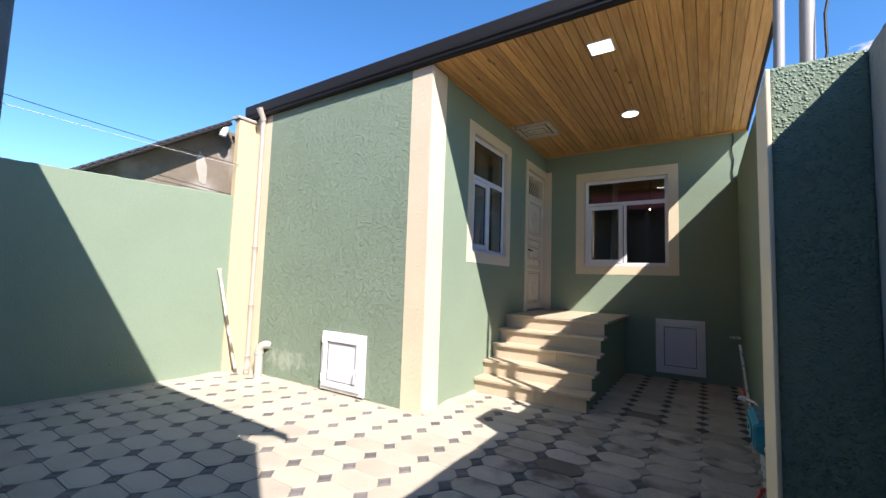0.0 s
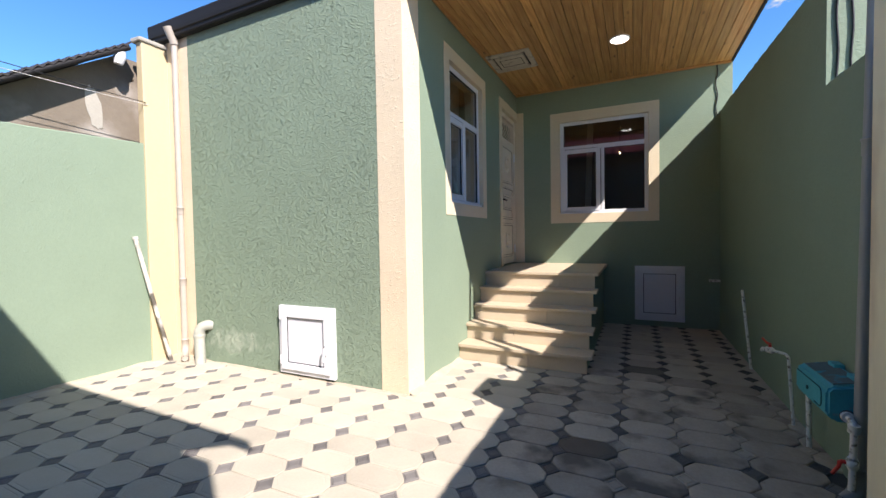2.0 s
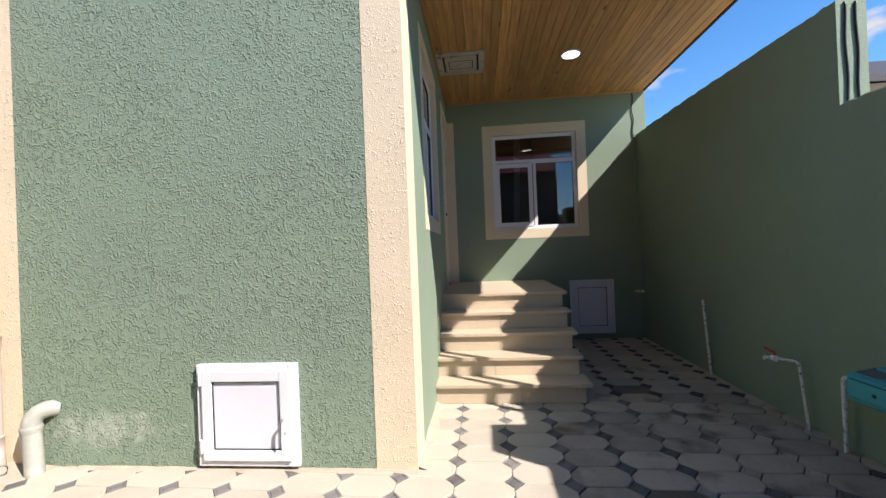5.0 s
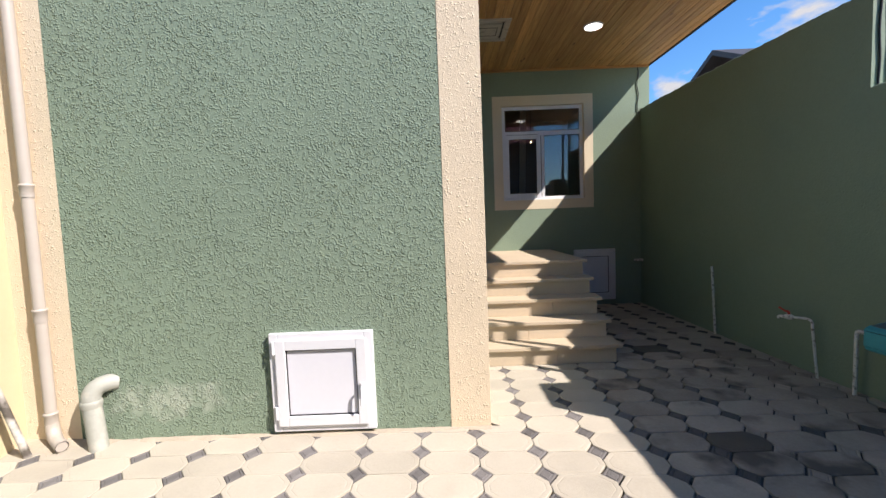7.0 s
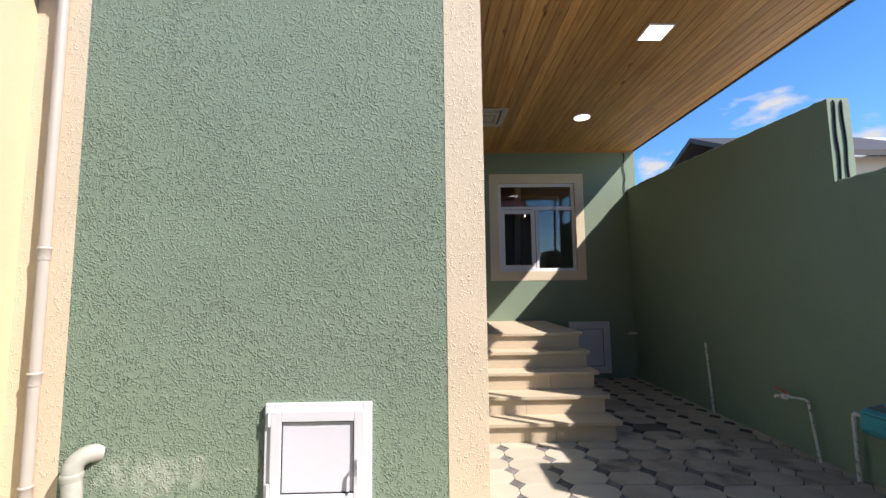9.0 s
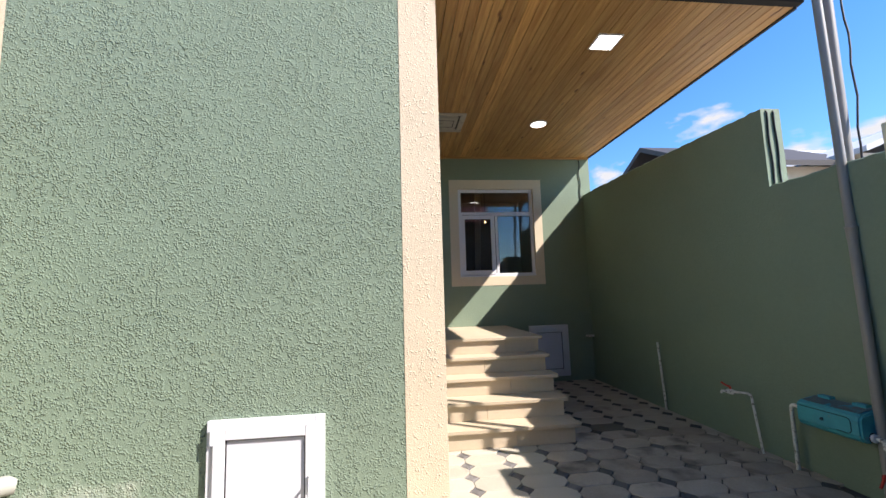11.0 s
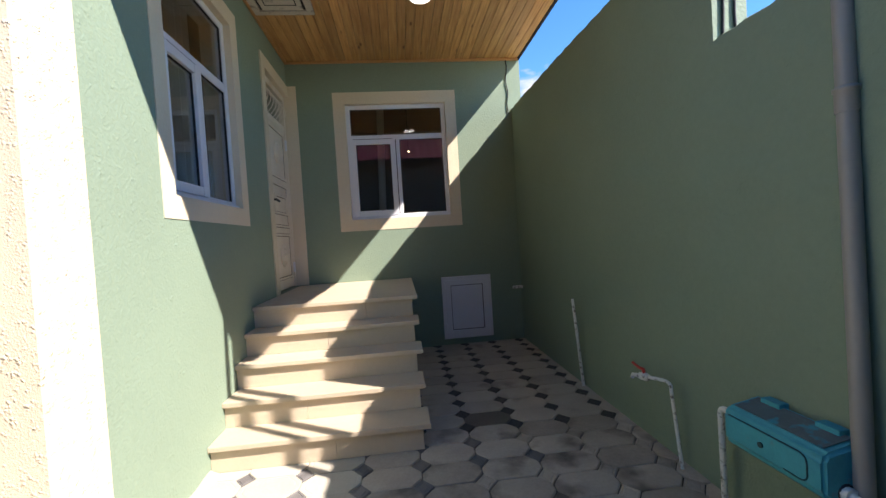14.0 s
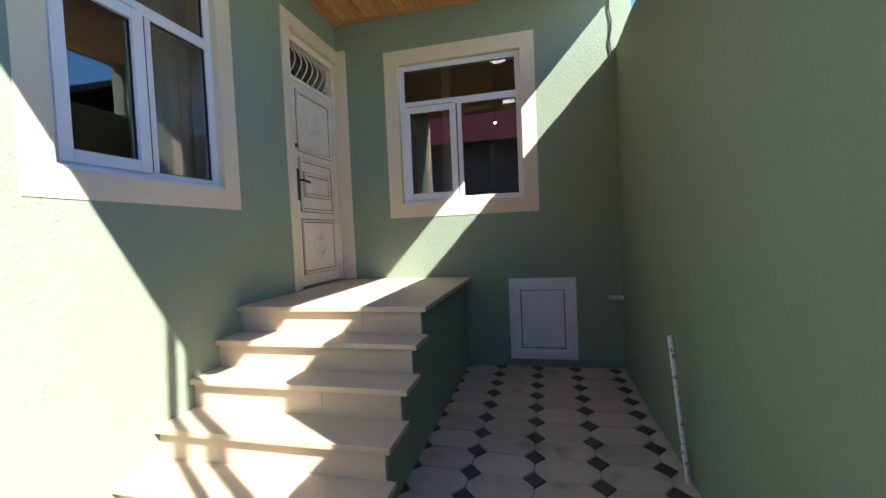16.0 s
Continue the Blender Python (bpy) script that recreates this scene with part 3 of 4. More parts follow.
# ---- basement hatches ----
def hatch(name, width, height, label):
    """A white plastic hatch in its own x-z plane, looking to -y."""
    h = thing(name, (0, 0, 0), label, "hatch", "basement hatches")
    f = 0.06
    bm = B()
    box(bm, 0, -0.03, 0, f, 0.02, height, 0.005)
    box(bm, width - f, -0.03, 0, width, 0.02, height, 0.005)
    box(bm, f, -0.029, 0, width - f, 0.02, f, 0.005)
    box(bm, f, -0.029, height - f, width - f, 0.02, height, 0.005)
    part("hatch_frame", bm, M_PVC, h)
    g, e = 0.045, 0.07
    bm = B()
    box(bm, g, -0.05, g, g + e, -0.031, height - g, 0.005)
    box(bm, width - g - e, -0.05, g, width - g, -0.031, height - g, 0.005)
    box(bm, g + e, -0.049, g, width - g - e, -0.031, g + e, 0.005)
    box(bm, g + e, -0.049, height - g - e, width - g - e, -0.031, height - g, 0.005)
    leaf = part("hatch_leaf", bm, M_PVC, h)
    k = g + e
    bm = B()
    for a, b, c, d in ((k, k + 0.008, k, height - k), (width - k - 0.008, width - k, k, height - k), (k, width - k, k, k + 0.008), (k, width - k, height - k - 0.008, height - k)):
        box(bm, a, -0.036, c, b, -0.024, d)
    part("seal", bm, M_SEAL, leaf)
    bm = B()
    box(bm, k, -0.03, k, width - k, -0.01, height - k)
    part("panel", bm, M_PANEL, leaf)
    bm = B()
    hx, hz = width - g - 0.035, height * 0.42
    box(bm, hx - 0.014, -0.062, hz - 0.05, hx + 0.014, -0.05, hz + 0.05, 0.004)
    tube(bm, [(hx, -0.06, hz + 0.02), (hx, -0.085, hz + 0.02), (hx, -0.09, hz), (hx - 0.005, -0.09, hz - 0.10)], 0.009, 10)
    part("handle", bm, M_PVC, leaf)
    for z in (0.14 * height, 0.8 * height):
        bm = B()
        tube(bm, [(g - 0.012, -0.045, z), (g - 0.012, -0.045, z + 0.09)], 0.012, 10)
        part("hinge", bm, M_PVC, h)
    return h


hatch("hatch", 0.72, 0.70, "white plastic basement hatch low in the front wall").matrix_basis = pose(-4.045, YA - 0.004, 0.03)
hatch("hatch", 0.665, 0.83, "taller white plastic basement hatch at the alley's end").matrix_basis = pose(-0.69, YB - 0.003, 0.085)

# ---- front door ----
bm = B()
box(bm, XS, 6.36, 0.945, XS + 0.014, 6.47, 3.49)
box(bm, XS, 6.47, 3.36, XS + 0.014, YB - 0.001, 3.49)
box(bm, XS + 0.014, YB - 0.014, 0.945, -2.405, YB, 3.49)
box(bm, XS - 0.16, 6.47, 0.945, XS, 6.474, 3.36)
box(bm, XS - 0.16, YB - 0.006, 0.945, XS + 0.013, YB - 0.001, 3.36)
box(bm, XS - 0.16, 6.474, 3.356, XS, YB - 0.006, 3.36)
solid("door_trim", bm, M_CREAM, "cream painted plaster border round the door", "trim", "structure")
door = thing("door_1", (XS - 0.085, DOOR[0], 0.945), "closed ivory panelled metal door with iron grille above", "door")
door["kind"] = "structure"
DW, DH, LH = 0.905, 2.41, 1.98
bm = B()
box(bm, -0.05, 0.004, 0, 0.045, 0.05, DH, 0.004)
box(bm, -0.05, DW - 0.05, 0, 0.045, DW - 0.004, DH, 0.004)
box(bm, -0.05, 0.05, DH - 0.07, 0.045, DW - 0.05, DH - 0.002, 0.004)
box(bm, -0.05, 0.05, LH, 0.035, DW - 0.05, LH + 0.04, 0.003)
part("door_frame", bm, M_DOOR, door)
bm = B()
box(bm, -0.03, 0.054, 0.012, 0.03, DW - 0.054, LH - 0.004, 0.004)
leaf = part("door_leaf", bm, M_DOOR, door)


def moulding(a, b, c, d, x=0.03, w=0.022):
    bm = B()
    box(bm, x, a, c, x + 0.022, a + w, d, 0.006)
    box(bm, x, b - w, c, x + 0.022, b, d, 0.006)
    box(bm, x, a + w, c, x + 0.022, b - w, c + w, 0.006)
    box(bm, x, a + w, d - w, x + 0.022, b - w, d, 0.006)
    return bm


for z0, z1 in ((0.13, 0.66), (0.74, 1.25), (1.32, 1.90)):
    part("moulding", moulding(0.15, DW - 0.13, z0, z1), M_DOOR, leaf)
bm = moulding(0.22, DW - 0.2, 0.89, 1.12)
box(bm, 0.03, 0.26, 0.93, 0.04, DW - 0.24, 1.08, 0.004)
part("moulding", bm, M_DOOR, leaf)
# Brown strips beside the mouldings: patina, plus crease shade put into the colour.
for a, b, c, d in ((0.15, DW - 0.13, 0.13, 0.66), (0.15, DW - 0.13, 0.74, 1.25), (0.15, DW - 0.13, 1.32, 1.90), (0.22, DW - 0.2, 0.89, 1.12)):
    bm = B()
    for e, w in ((-0.008, 0.008), (0.022, 0.009)):
        box(bm, 0.0295, a + e, c + e, 0.0325, a + e + w, d - e)
        box(bm, 0.0295, b - e - w, c + e, 0.0325, b - e, d - e)
        box(bm, 0.0295, a + e, c + e, 0.032, b - e, c + e + w)
        box(bm, 0.0295, a + e, d - e - w, 0.032, b - e, d - e)
    part("groove", bm, M_PATINA_SHADE, leaf, "brown patina and painted crease shade along the mouldings")
for zc in (0.40, 1.62):
    bm = B()
    ring = [(0.034, 0.46 + 0.085 * math.cos(a), zc + 0.115 * math.sin(a)) for a in (2 * math.pi * k / 28 for k in range(29))]
    tube(bm, ring, 0.019, 10)
    for k in range(8):
        a = 2 * math.pi * k / 8
        bmesh.ops.create_icosphere(bm, subdivisions=1, radius=0.031, matrix=Matrix.Translation((0.03, 0.46 + 0.04 * math.cos(a), zc + 0.05 * math.sin(a))))
    bmesh.ops.create_icosphere(bm, subdivisions=2, radius=0.03, matrix=Matrix.Translation((0.036, 0.46, zc)))
    part("rosette", bm, M_DOOR, leaf)
bm = B()
box(bm, 0.03, 0.090, 0.84, 0.042, 0.142, 1.14, 0.004)
tube(bm, [(0.035, 0.116, 1.03), (0.085, 0.116, 1.03), (0.09, 0.12, 1.03), (0.088, 0.235, 1.02)], 0.013, 10)
part("door_handle", bm, M_IRON, leaf, "dark bronze lever handle on a long plate")
bm = B()
tube(bm, [(0.03, 0.105, 1.36), (0.05, 0.105, 1.36)], 0.02, 14)
part("lock", bm, M_IRON, leaf)
for z in (0.18, 1.72):
    bm = B()
    tube(bm, [(0.045, DW - 0.06, z), (0.045, DW - 0.06, z + 0.13)], 0.014, 10)
    part("hinge", bm, M_PVC, leaf)
for k in range(8):
    y = 0.11 + 0.098 * k
    bm = B()
    pts = [(0.0 + 0.10 * math.sin(math.pi * u) ** 1.3 * (1 - 0.35 * u), y, LH + 0.04 + (DH - LH - 0.11) * u) for u in (i / 12 for i in range(13))]
    tube(bm, pts, 0.006, 8)
    part("grille_bar", bm, M_DOOR, door)
bm = B()
box(bm, -0.02, 0.05, LH + 0.04, -0.014, DW - 0.05, DH - 0.07)
p = part("pane", bm, M_GLASS, door)
p.visible_shadow = False

# ---- stairs ----
stair = thing("stairs", (-1.8, 5.9, 0), "five beige limestone steps with a landing at the door", "stairs")
stair["kind"] = "structure"
NOSE = [4.69, 4.94, 5.195, 5.42, 5.64]
RISE = 0.188
SX0, SX1 = XS + 0.001, -1.13
ox, oy = -1.8, 5.9
bm = B()
for k, y in enumerate(NOSE):
    end = NOSE[k + 1] + 0.065 if k < 4 else YB - 0.001
    box(bm, SX0 - ox, y + 0.065 - oy, -0.1, SX1 - 0.012 - ox, end - oy, RISE * (k + 1) - 0.036)
part("core", bm, M_GREEN, stair, "green painted masonry side of the steps")
for k, y in enumerate(NOSE):
    z = RISE * (k + 1)
    back = NOSE[k + 1] + 0.045 if k < 4 else YB - 0.002
    off = (0.02, -0.012, 0.015, -0.006, 0.0)[k]
    bm = B()
    box(bm, SX0 - ox, y - oy, z - 0.036, SX1 + 0.045 + off * 0.3 - ox, back - oy, z, 0.005)
    part("tread", bm, M_STONE, stair)
    cut = (-1.72, -1.95, -1.62, -1.86, -1.55)[k]
    for a, b in ((SX0, cut - 0.001), (cut + 0.001, SX1)):
        bm = B()
        box(bm, a - ox, y + 0.035 - oy, RISE * k + 0.001, b - ox, y + 0.066 - oy, z - 0.037, 0.002)
        part("riser", bm, M_STONE, stair)

# ---- porch ceiling fittings ----
lamp = thing("ceiling_light", (-0.855, 4.11, ZC), "square white flush ceiling light in pine boards", "ceiling light", "porch ceiling lights")
bm = B()
box(bm, -0.12, -0.12, -0.012, 0.12, 0.12, 0.0, 0.004)
part("frame", bm, M_PVC, lamp)
bm = B()
box(bm, -0.105, -0.105, -0.015, 0.105, 0.105, -0.0125)
part("diffuser", bm, M_LAMP, lamp)
lamp = thing("ceiling_light", (-0.855, 5.97, ZC), "round white flush ceiling light in pine boards", "ceiling light", "porch ceiling lights")
bm = B()
tube(bm, [(0, 0, -0.012), (0, 0, 0)], [0.112, 0.118], 32)
part("frame", bm, M_PVC, lamp)
bm = B()
tube(bm, [(0, 0, -0.016), (0, 0, -0.0125)], 0.102, 32)
part("diffuser", bm, M_LAMP, lamp)
vent = thing("ceiling_vent", (-2.2, 5.97, ZC), "ivory plastic air vent panel in the porch ceiling", "vent")
bm = B()
box(bm, -0.29, -0.29, -0.02, 0.29, -0.22, 0, 0.005)
box(bm, -0.29, 0.22, -0.02, 0.29, 0.29, 0, 0.005)
box(bm, -0.29, -0.22, -0.02, -0.22, 0.22, 0, 0.005)
box(bm, 0.22, -0.22, -0.02, 0.29, 0.22, 0, 0.005)
part("frame", bm, M_VENT, vent)
bm = B()
box(bm, -0.22, -0.22, -0.004, 0.22, 0.22, 0)
part("backing", bm, M_SEAL, vent)
bm = B()
box(bm, -0.195, -0.195, -0.024, 0.195, 0.195, -0.004, 0.006)
part("panel", bm, M_VENT, vent)
bm = B()
for a, b, c, d in ((-0.15, -0.11, 0.15, -0.10), (-0.15, 0.10, 0.15, 0.11), (-0.15, -0.10, -0.14, 0.10), (0.14, -0.10, 0.15, 0.10)):
    box(bm, a, b, -0.026, c, d, -0.0245)
part("groove", bm, M_SEAL, vent)

# ---- pipes ----
def downpipe(name, x, y, z0, z1, r, material, foot, collars, label):
    p = thing(name, (x, y, 0), label, "downpipe")
    bm = B()
    tube(bm, [(0, 0, z0 + 0.1), (0, 0, z1)], r, 20)
    part("pipe", bm, material, p)
    for z in collars:
        bm = B()
        tube(bm, [(0, 0, z - 0.05), (0, 0, z + 0.02), (0, 0, z + 0.025), (0, 0, z + 0.035), (0, 0, z + 0.04)], [r + 0.004, r + 0.004, r + 0.009, r + 0.009, r + 0.004], 20)
        part("collar", bm, material, p)
    bm = B()
    f = Vector(foot)
    hollow(bm, Vector((0, 0, z0 + 0.07)), Vector((0, 0, z0 + 0.05)) + f, r + 0.004)
    tube(bm, bend((0, 0, z0 + 0.16), (0, 0, z0 + 0.08), Vector((0, 0, z0 + 0.055)) + f * 0.5), r + 0.005, 20)
    part("elbow", bm, material, p)
    return p


p = downpipe("downpipe", -5.592, 3.515, 0.0, 3.74, 0.034, M_PIPE, (0.15, -0.10, -0.01), (0.2, 0.93, 1.78), "pale grey plastic downpipe in the cream corner")
bm = B()
tube(bm, [(0, 0, 3.72), (0, -0.015, 3.78), (0, -0.05, 3.84), (0, -0.08, 3.9)], 0.045, 16)
part("elbow", bm, M_PIPE, p)
p = downpipe("downpipe", 0.345, 3.2, 0.0, 4.6, 0.03, M_PIPEDARK, (-0.09, -0.09, -0.01), (0.16, 1.84), "mauve grey plastic downpipe against the alley wall")
p.rotation_euler = (radians(-1.6), radians(1.4), 0)
bm = B()
tube(bm, [(0.555, 3.345, 2.3), (0.60, 3.36, 4.6)], 0.04, 20)
solid("vent_pipe", bm, M_PIPEDARK, "grey plastic vent pipe rising above the yard wall", "pipe")

vp = thing("waste_vent_pipe", (-5.27, 3.48, 0), "grey plastic waste pipe bent into the front wall", "pipe")
bm = B()
tube(bm, [(0.055, -0.03, -0.05), (0.0, 0, 0.30)], 0.056, 20)
part("pipe", bm, M_WASTE, vp)
bm = B()
tube(bm, [(0, 0, 0.28), (0, 0, 0.31), (0, 0, 0.32), (0, 0, 0.33)], [0.060, 0.065, 0.065, 0.060], 20)
part("collar", bm, M_WASTE, vp)
bm = B()
tube(bm, bend((0, 0, 0.31), (-0.01, 0.0, 0.45), (0.11, 0.11, 0.42), 8), 0.058, 20)
part("elbow", bm, M_WASTE, vp)

bm = B()
tube(bm, [(-5.64, 3.38, 0.0), (-5.74, 3.26, 0.73), (-5.822, 3.14, 1.45)], 0.022, 12)
tube(bm, [(-5.820, 3.142, 1.44), (-5.824, 3.138, 1.47)], 0.028, 12)
solid("loose_pipe", bm, M_SCUFF, "scuffed white plastic pipe leaning in the corner", "pipe")
bm = B()
tube(bm, [(0.388, 5.53, -0.02), (0.293, 5.456, 0.82)], 0.013, 12)
solid("standpipe", bm, M_WHITEPIPE, "thin paint-spattered white pipe by the alley wall", "pipe")
bm = B()
box(bm, 0.27, 7.30, 0.70, 0.405, 7.34, 0.735, 0.006)
solid("wall_pipe_stub", bm, M_WHITEPIPE, "short white pipe stub on the wall", "pipe")


def valve(parent, at, along, name="valve"):
    """A small ball valve with a red lever."""
    a, d = Vector(at), Vector(along).normalized()
    bm = B()
    tube(bm, [a - d * 0.03, a - d * 0.02, a - d * 0.018, a + d * 0.018, a + d * 0.02, a + d * 0.03], [0.02, 0.02, 0.025, 0.025, 0.02, 0.02], 12)
    v = part(name, bm, M_WHITEPIPE, parent)
    up = Vector((0, 0, 1)) if abs(d.z) < 0.5 else Vector((-1, 0.2, 0)).normalized()
    bm = B()
    tube(bm, [a + up * 0.02, a + up * 0.045], 0.01, 10)
    tube(bm, [a + up * 0.045, a + up * 0.05 + d * 0.03, a + up * 0.075 + d * 0.075], [0.011, 0.009, 0.008], 8)
    part("lever", bm, M_RED, v, "red plastic lever")


tap = thing("yard_tap", (0.33, 4.2, 0), "white plastic yard tap with a red lever", "tap")
bm = B()
tube(bm, [(0.02, -0.04, -0.02), (0.0, 0.0, 0.44), *bend((0, 0, 0.46), (0, 0.0, 0.50), (-0.02, 0.04, 0.50), 4), (-0.06, 0.12, 0.495)], 0.0105, 12)
part("pipe", bm, M_WHITEPIPE, tap)
valve(tap, (-0.075, 0.15, 0.492), (-0.45, 0.9, 0))
bm = B()
tube(bm, [(-0.085, 0.17, 0.49), (-0.105, 0.22, 0.485), (-0.11, 0.225, 0.465)], 0.013, 12)
part("spout", bm, M_WHITEPIPE, tap)

# water meter box
meter = thing("meter_box", (0.41, 3.46, 0), "chipped teal metal water-meter box between white pipes", "meter box")
bm = B()
sec = [(-0.004, 0.40), (-0.15, 0.40), (-0.185, 0.435), (-0.185, 0.56), (-0.165, 0.585), (-0.004, 0.615)]
ra, rb = [[bm.verts.new((x, y, z)) for x, z in sec] for y in (-0.225, 0.225)]
for k in range(6):
    bm.faces.new((ra[k], ra[(k + 1) % 6], rb[(k + 1) % 6], rb[k]))
bm.faces.new(ra)
bm.faces.new(list(reversed(rb)))
bmesh.ops.bevel(bm, geom=list(bm.edges), offset=0.013, segments=3, affect="EDGES")
body = part("body", bm, M_TEAL, meter)
bm = B()
line = [(-0.187, 0.19, 0.555), (-0.187, -0.10, 0.555), *bend((-0.187, -0.13, 0.555), (-0.187, -0.165, 0.555), (-0.187, -0.165, 0.52), 5), *bend((-0.187, -0.165, 0.48), (-0.187, -0.165, 0.45), (-0.187, -0.13, 0.45), 5), (-0.187, -0.07, 0.452)]
tube(bm, line, 0.003, 6)
tube(bm, [(-0.184, 0.03, 0.495), (-0.191, 0.03, 0.495)], 0.012, 12)
part("cover_seam", bm, M_TEALDARK, body, "dark seam and knob of the box cover")
bm = B()
la, lb = [[bm.verts.new((x, y, z)) for x, z in ((-0.150, 0.5905), (-0.03, 0.6125), (-0.03, 0.6165), (-0.150, 0.5945))] for y in (-0.195, 0.195)]
for k in range(4):
    bm.faces.new((la[k], la[(k + 1) % 4], lb[(k + 1) % 4], lb[k]))
bm.faces.new(la)
bm.faces.new(list(reversed(lb)))
part("lid", bm, M_TEALDIRT, body, "dusty dark lid with flaking teal paint")
bm = B()
tube(bm, [(-0.10, -0.222, 0.44), (-0.10, -0.232, 0.44)], [0.036, 0.03], 14)
part("socket", bm, M_SEAL, body)
for y in (-0.17, 0.07):
    bm = B()
    box(bm, -0.055, y, 0.60, -0.006, y + 0.09, 0.632, 0.004)
    part("bracket", bm, M_TEAL, body)
bm = B()
tube(bm, [(-0.07, 0.375, -0.02), (-0.085, 0.36, 0.46), *bend((-0.086, 0.36, 0.47), (-0.086, 0.36, 0.51), (-0.09, 0.32, 0.51), 4), (-0.10, 0.21, 0.50)], 0.0145, 12)
part("pipe", bm, M_WHITEPIPE, meter)
bm = B()
tube(bm, [(-0.10, -0.21, 0.44), (-0.105, -0.27, 0.44), *bend((-0.105, -0.28, 0.44), (-0.105, -0.31, 0.44), (-0.105, -0.31, 0.40), 4), (-0.11, -0.30, -0.02)], 0.015, 12)
tube(bm, [(-0.104, -0.22, 0.44), (-0.104, -0.25, 0.44)], 0.028, 12)
tube(bm, [(-0.105, -0.31, 0.43), (-0.105, -0.31, 0.39)], 0.025, 12)
part("pipe", bm, M_WHITEPIPE, meter)
valve(meter, (-0.108, -0.306, 0.23), (0, 0, -1))
bm = B()
hollow(bm, (0.36, 2.955, -0.05), (0.36, 2.955, 0.22), 0.028)
solid("pipe_stub", bm, M_PIPEDARK, "short open grey pipe stub beside the pier", "pipe")

bm = B()
rows = []
for i in range(13):
    row = []
    for j in range(9):
        u, v = i / 12, j / 8
        x, y = -5.84 + 0.95 * u, 3.60 - 0.38 * v
        h = 0.05 * (1 - u) ** 0.7 * (1 - v) + 0.012 * noise.noise((x * 14, y * 14, 1)) - 0.012 - 0.02 * v
        row.append(bm.verts.new((x, y, h)))
    rows.append(row)
for a, b in zip(rows, rows[1:]):
    for k in range(8):
        bm.faces.new((a[k], a[k + 1], b[k + 1], b[k])).smooth = True
tagged(finish("sand_heap", bm, M_SAND), "low drift of sandy mortar in the yard corner", "sand", "", "stuff")



def fillet(p, q, out, name, label, wide=0.07, high=0.03):
    """A thin uneven smear of mortar where paving meets a wall."""
    p, q, out = Vector(p), Vector(q), Vector(out)
    n = max(8, int((q - p).length / 0.05))
    bm, rows = B(), []
    for i in range(n + 1):
        c = p.lerp(q, i / n)
        k = 0.75 + 0.9 * noise.noise(c * 5.0) + 0.3 * noise.noise(c * 19.0)
        k = max(k, 0.15)
        rows.append([bm.verts.new(c + out * (wide * k * u) + Vector((0, 0, z))) for u, z in ((-0.1, high * k), (0.25, high * 0.45 * k), (0.65, 0.006), (1.0, -0.004))])
    for a, b in zip(rows, rows[1:]):
        for k in range(3):
            bm.faces.new((a[k], a[k + 1], b[k + 1], b[k])).smooth = True
    tagged(finish(name, bm, M_SAND), label, "mortar", "", "stuff")


fillet((-5.0, YA, 0), (XS, YA, 0), (0, -1, 0), "mortar_smear", "sandy mortar smear along the front wall foot", 0.06, 0.012)
fillet((XS, YA, 0), (XS, 4.72, 0), (1, 0, 0), "mortar_smear", "sandy mortar smear along the side wall foot", 0.08, 0.04)
fillet((XL, 0.2, 0), (XL, 3.3, 0), (1, 0, 0), "mortar_smear", "sandy mortar smear along the yard wall foot", 0.05, 0.02)

# ---- cables ----
def cable(name, pts, r, material, label):
    bm = B()
    tube(bm, pts, r, 6)
    return solid(name, bm, material, label, "cable")


def sag(p, q, drop, n=24):
    p, q = Vector(p), Vector(q)
    return [p.lerp(q, k / n) - Vector((0, 0, drop * 4 * (k / n) * (1 - k / n))) for k in range(n + 1)]


cable("cable", sag((-6.2, -6.0, 4.2), (XL + 0.04, 3.3, 3.02), 0.25), 0.0045, M_CABLE, "black service cable sagging to the cream pier")
cable("cable", sag((-6.1, -6.0, 3.85), (XL + 0.04, 3.32, 3.0), 0.25), 0.0035, M_LIGHTCABLE, "pale service cable sagging to the cream pier")
cable("cable", [(0.36 + 0.012 * math.sin(k * 1.3), YB - 0.012, 3.78 - 0.7 * k / 10 - (0.02 if k % 3 else 0)) for k in range(11)], 0.007, M_CABLE, "black cable hanging on the wall under the ceiling")
for dx in (0.05, 0.12):
    cable("cable", [(XR + dx + 0.06, 4.2, 3.06), (XR + dx + 0.02, 3.9, 3.05), (XR + dx, 3.852, 3.02)] + [(XR + dx + 0.005 * math.sin(k * 0.9 + dx * 30), 3.852, 3.0 - 0.066 * k) for k in range(11)], 0.007, M_CABLE, "black cable down the stepped end of the wall")
cable("cable", [(0.60, 3.36, 4.56), (0.66, 3.36, 4.5)] + [(0.69 + 0.012 * math.sin(k * 1.7) - 0.13 * (k / 16) ** 3, 3.36 - 0.1 * k / 16, 4.45 - 2.09 * k / 16) for k in range(17)], 0.008, M_CABLE, "black twisted cable hanging from pole to wall top")

cable("cable", [(XR + 0.09 + 0.02 * math.sin(k * 1.4), 3.36 - 0.045 * k, 2.355 + 0.004 * math.sin(k * 2.1) + 0.011 * max(0, k - 7)) for k in range(12)], 0.008, M_CABLE, "black cable lying along the low wall top")

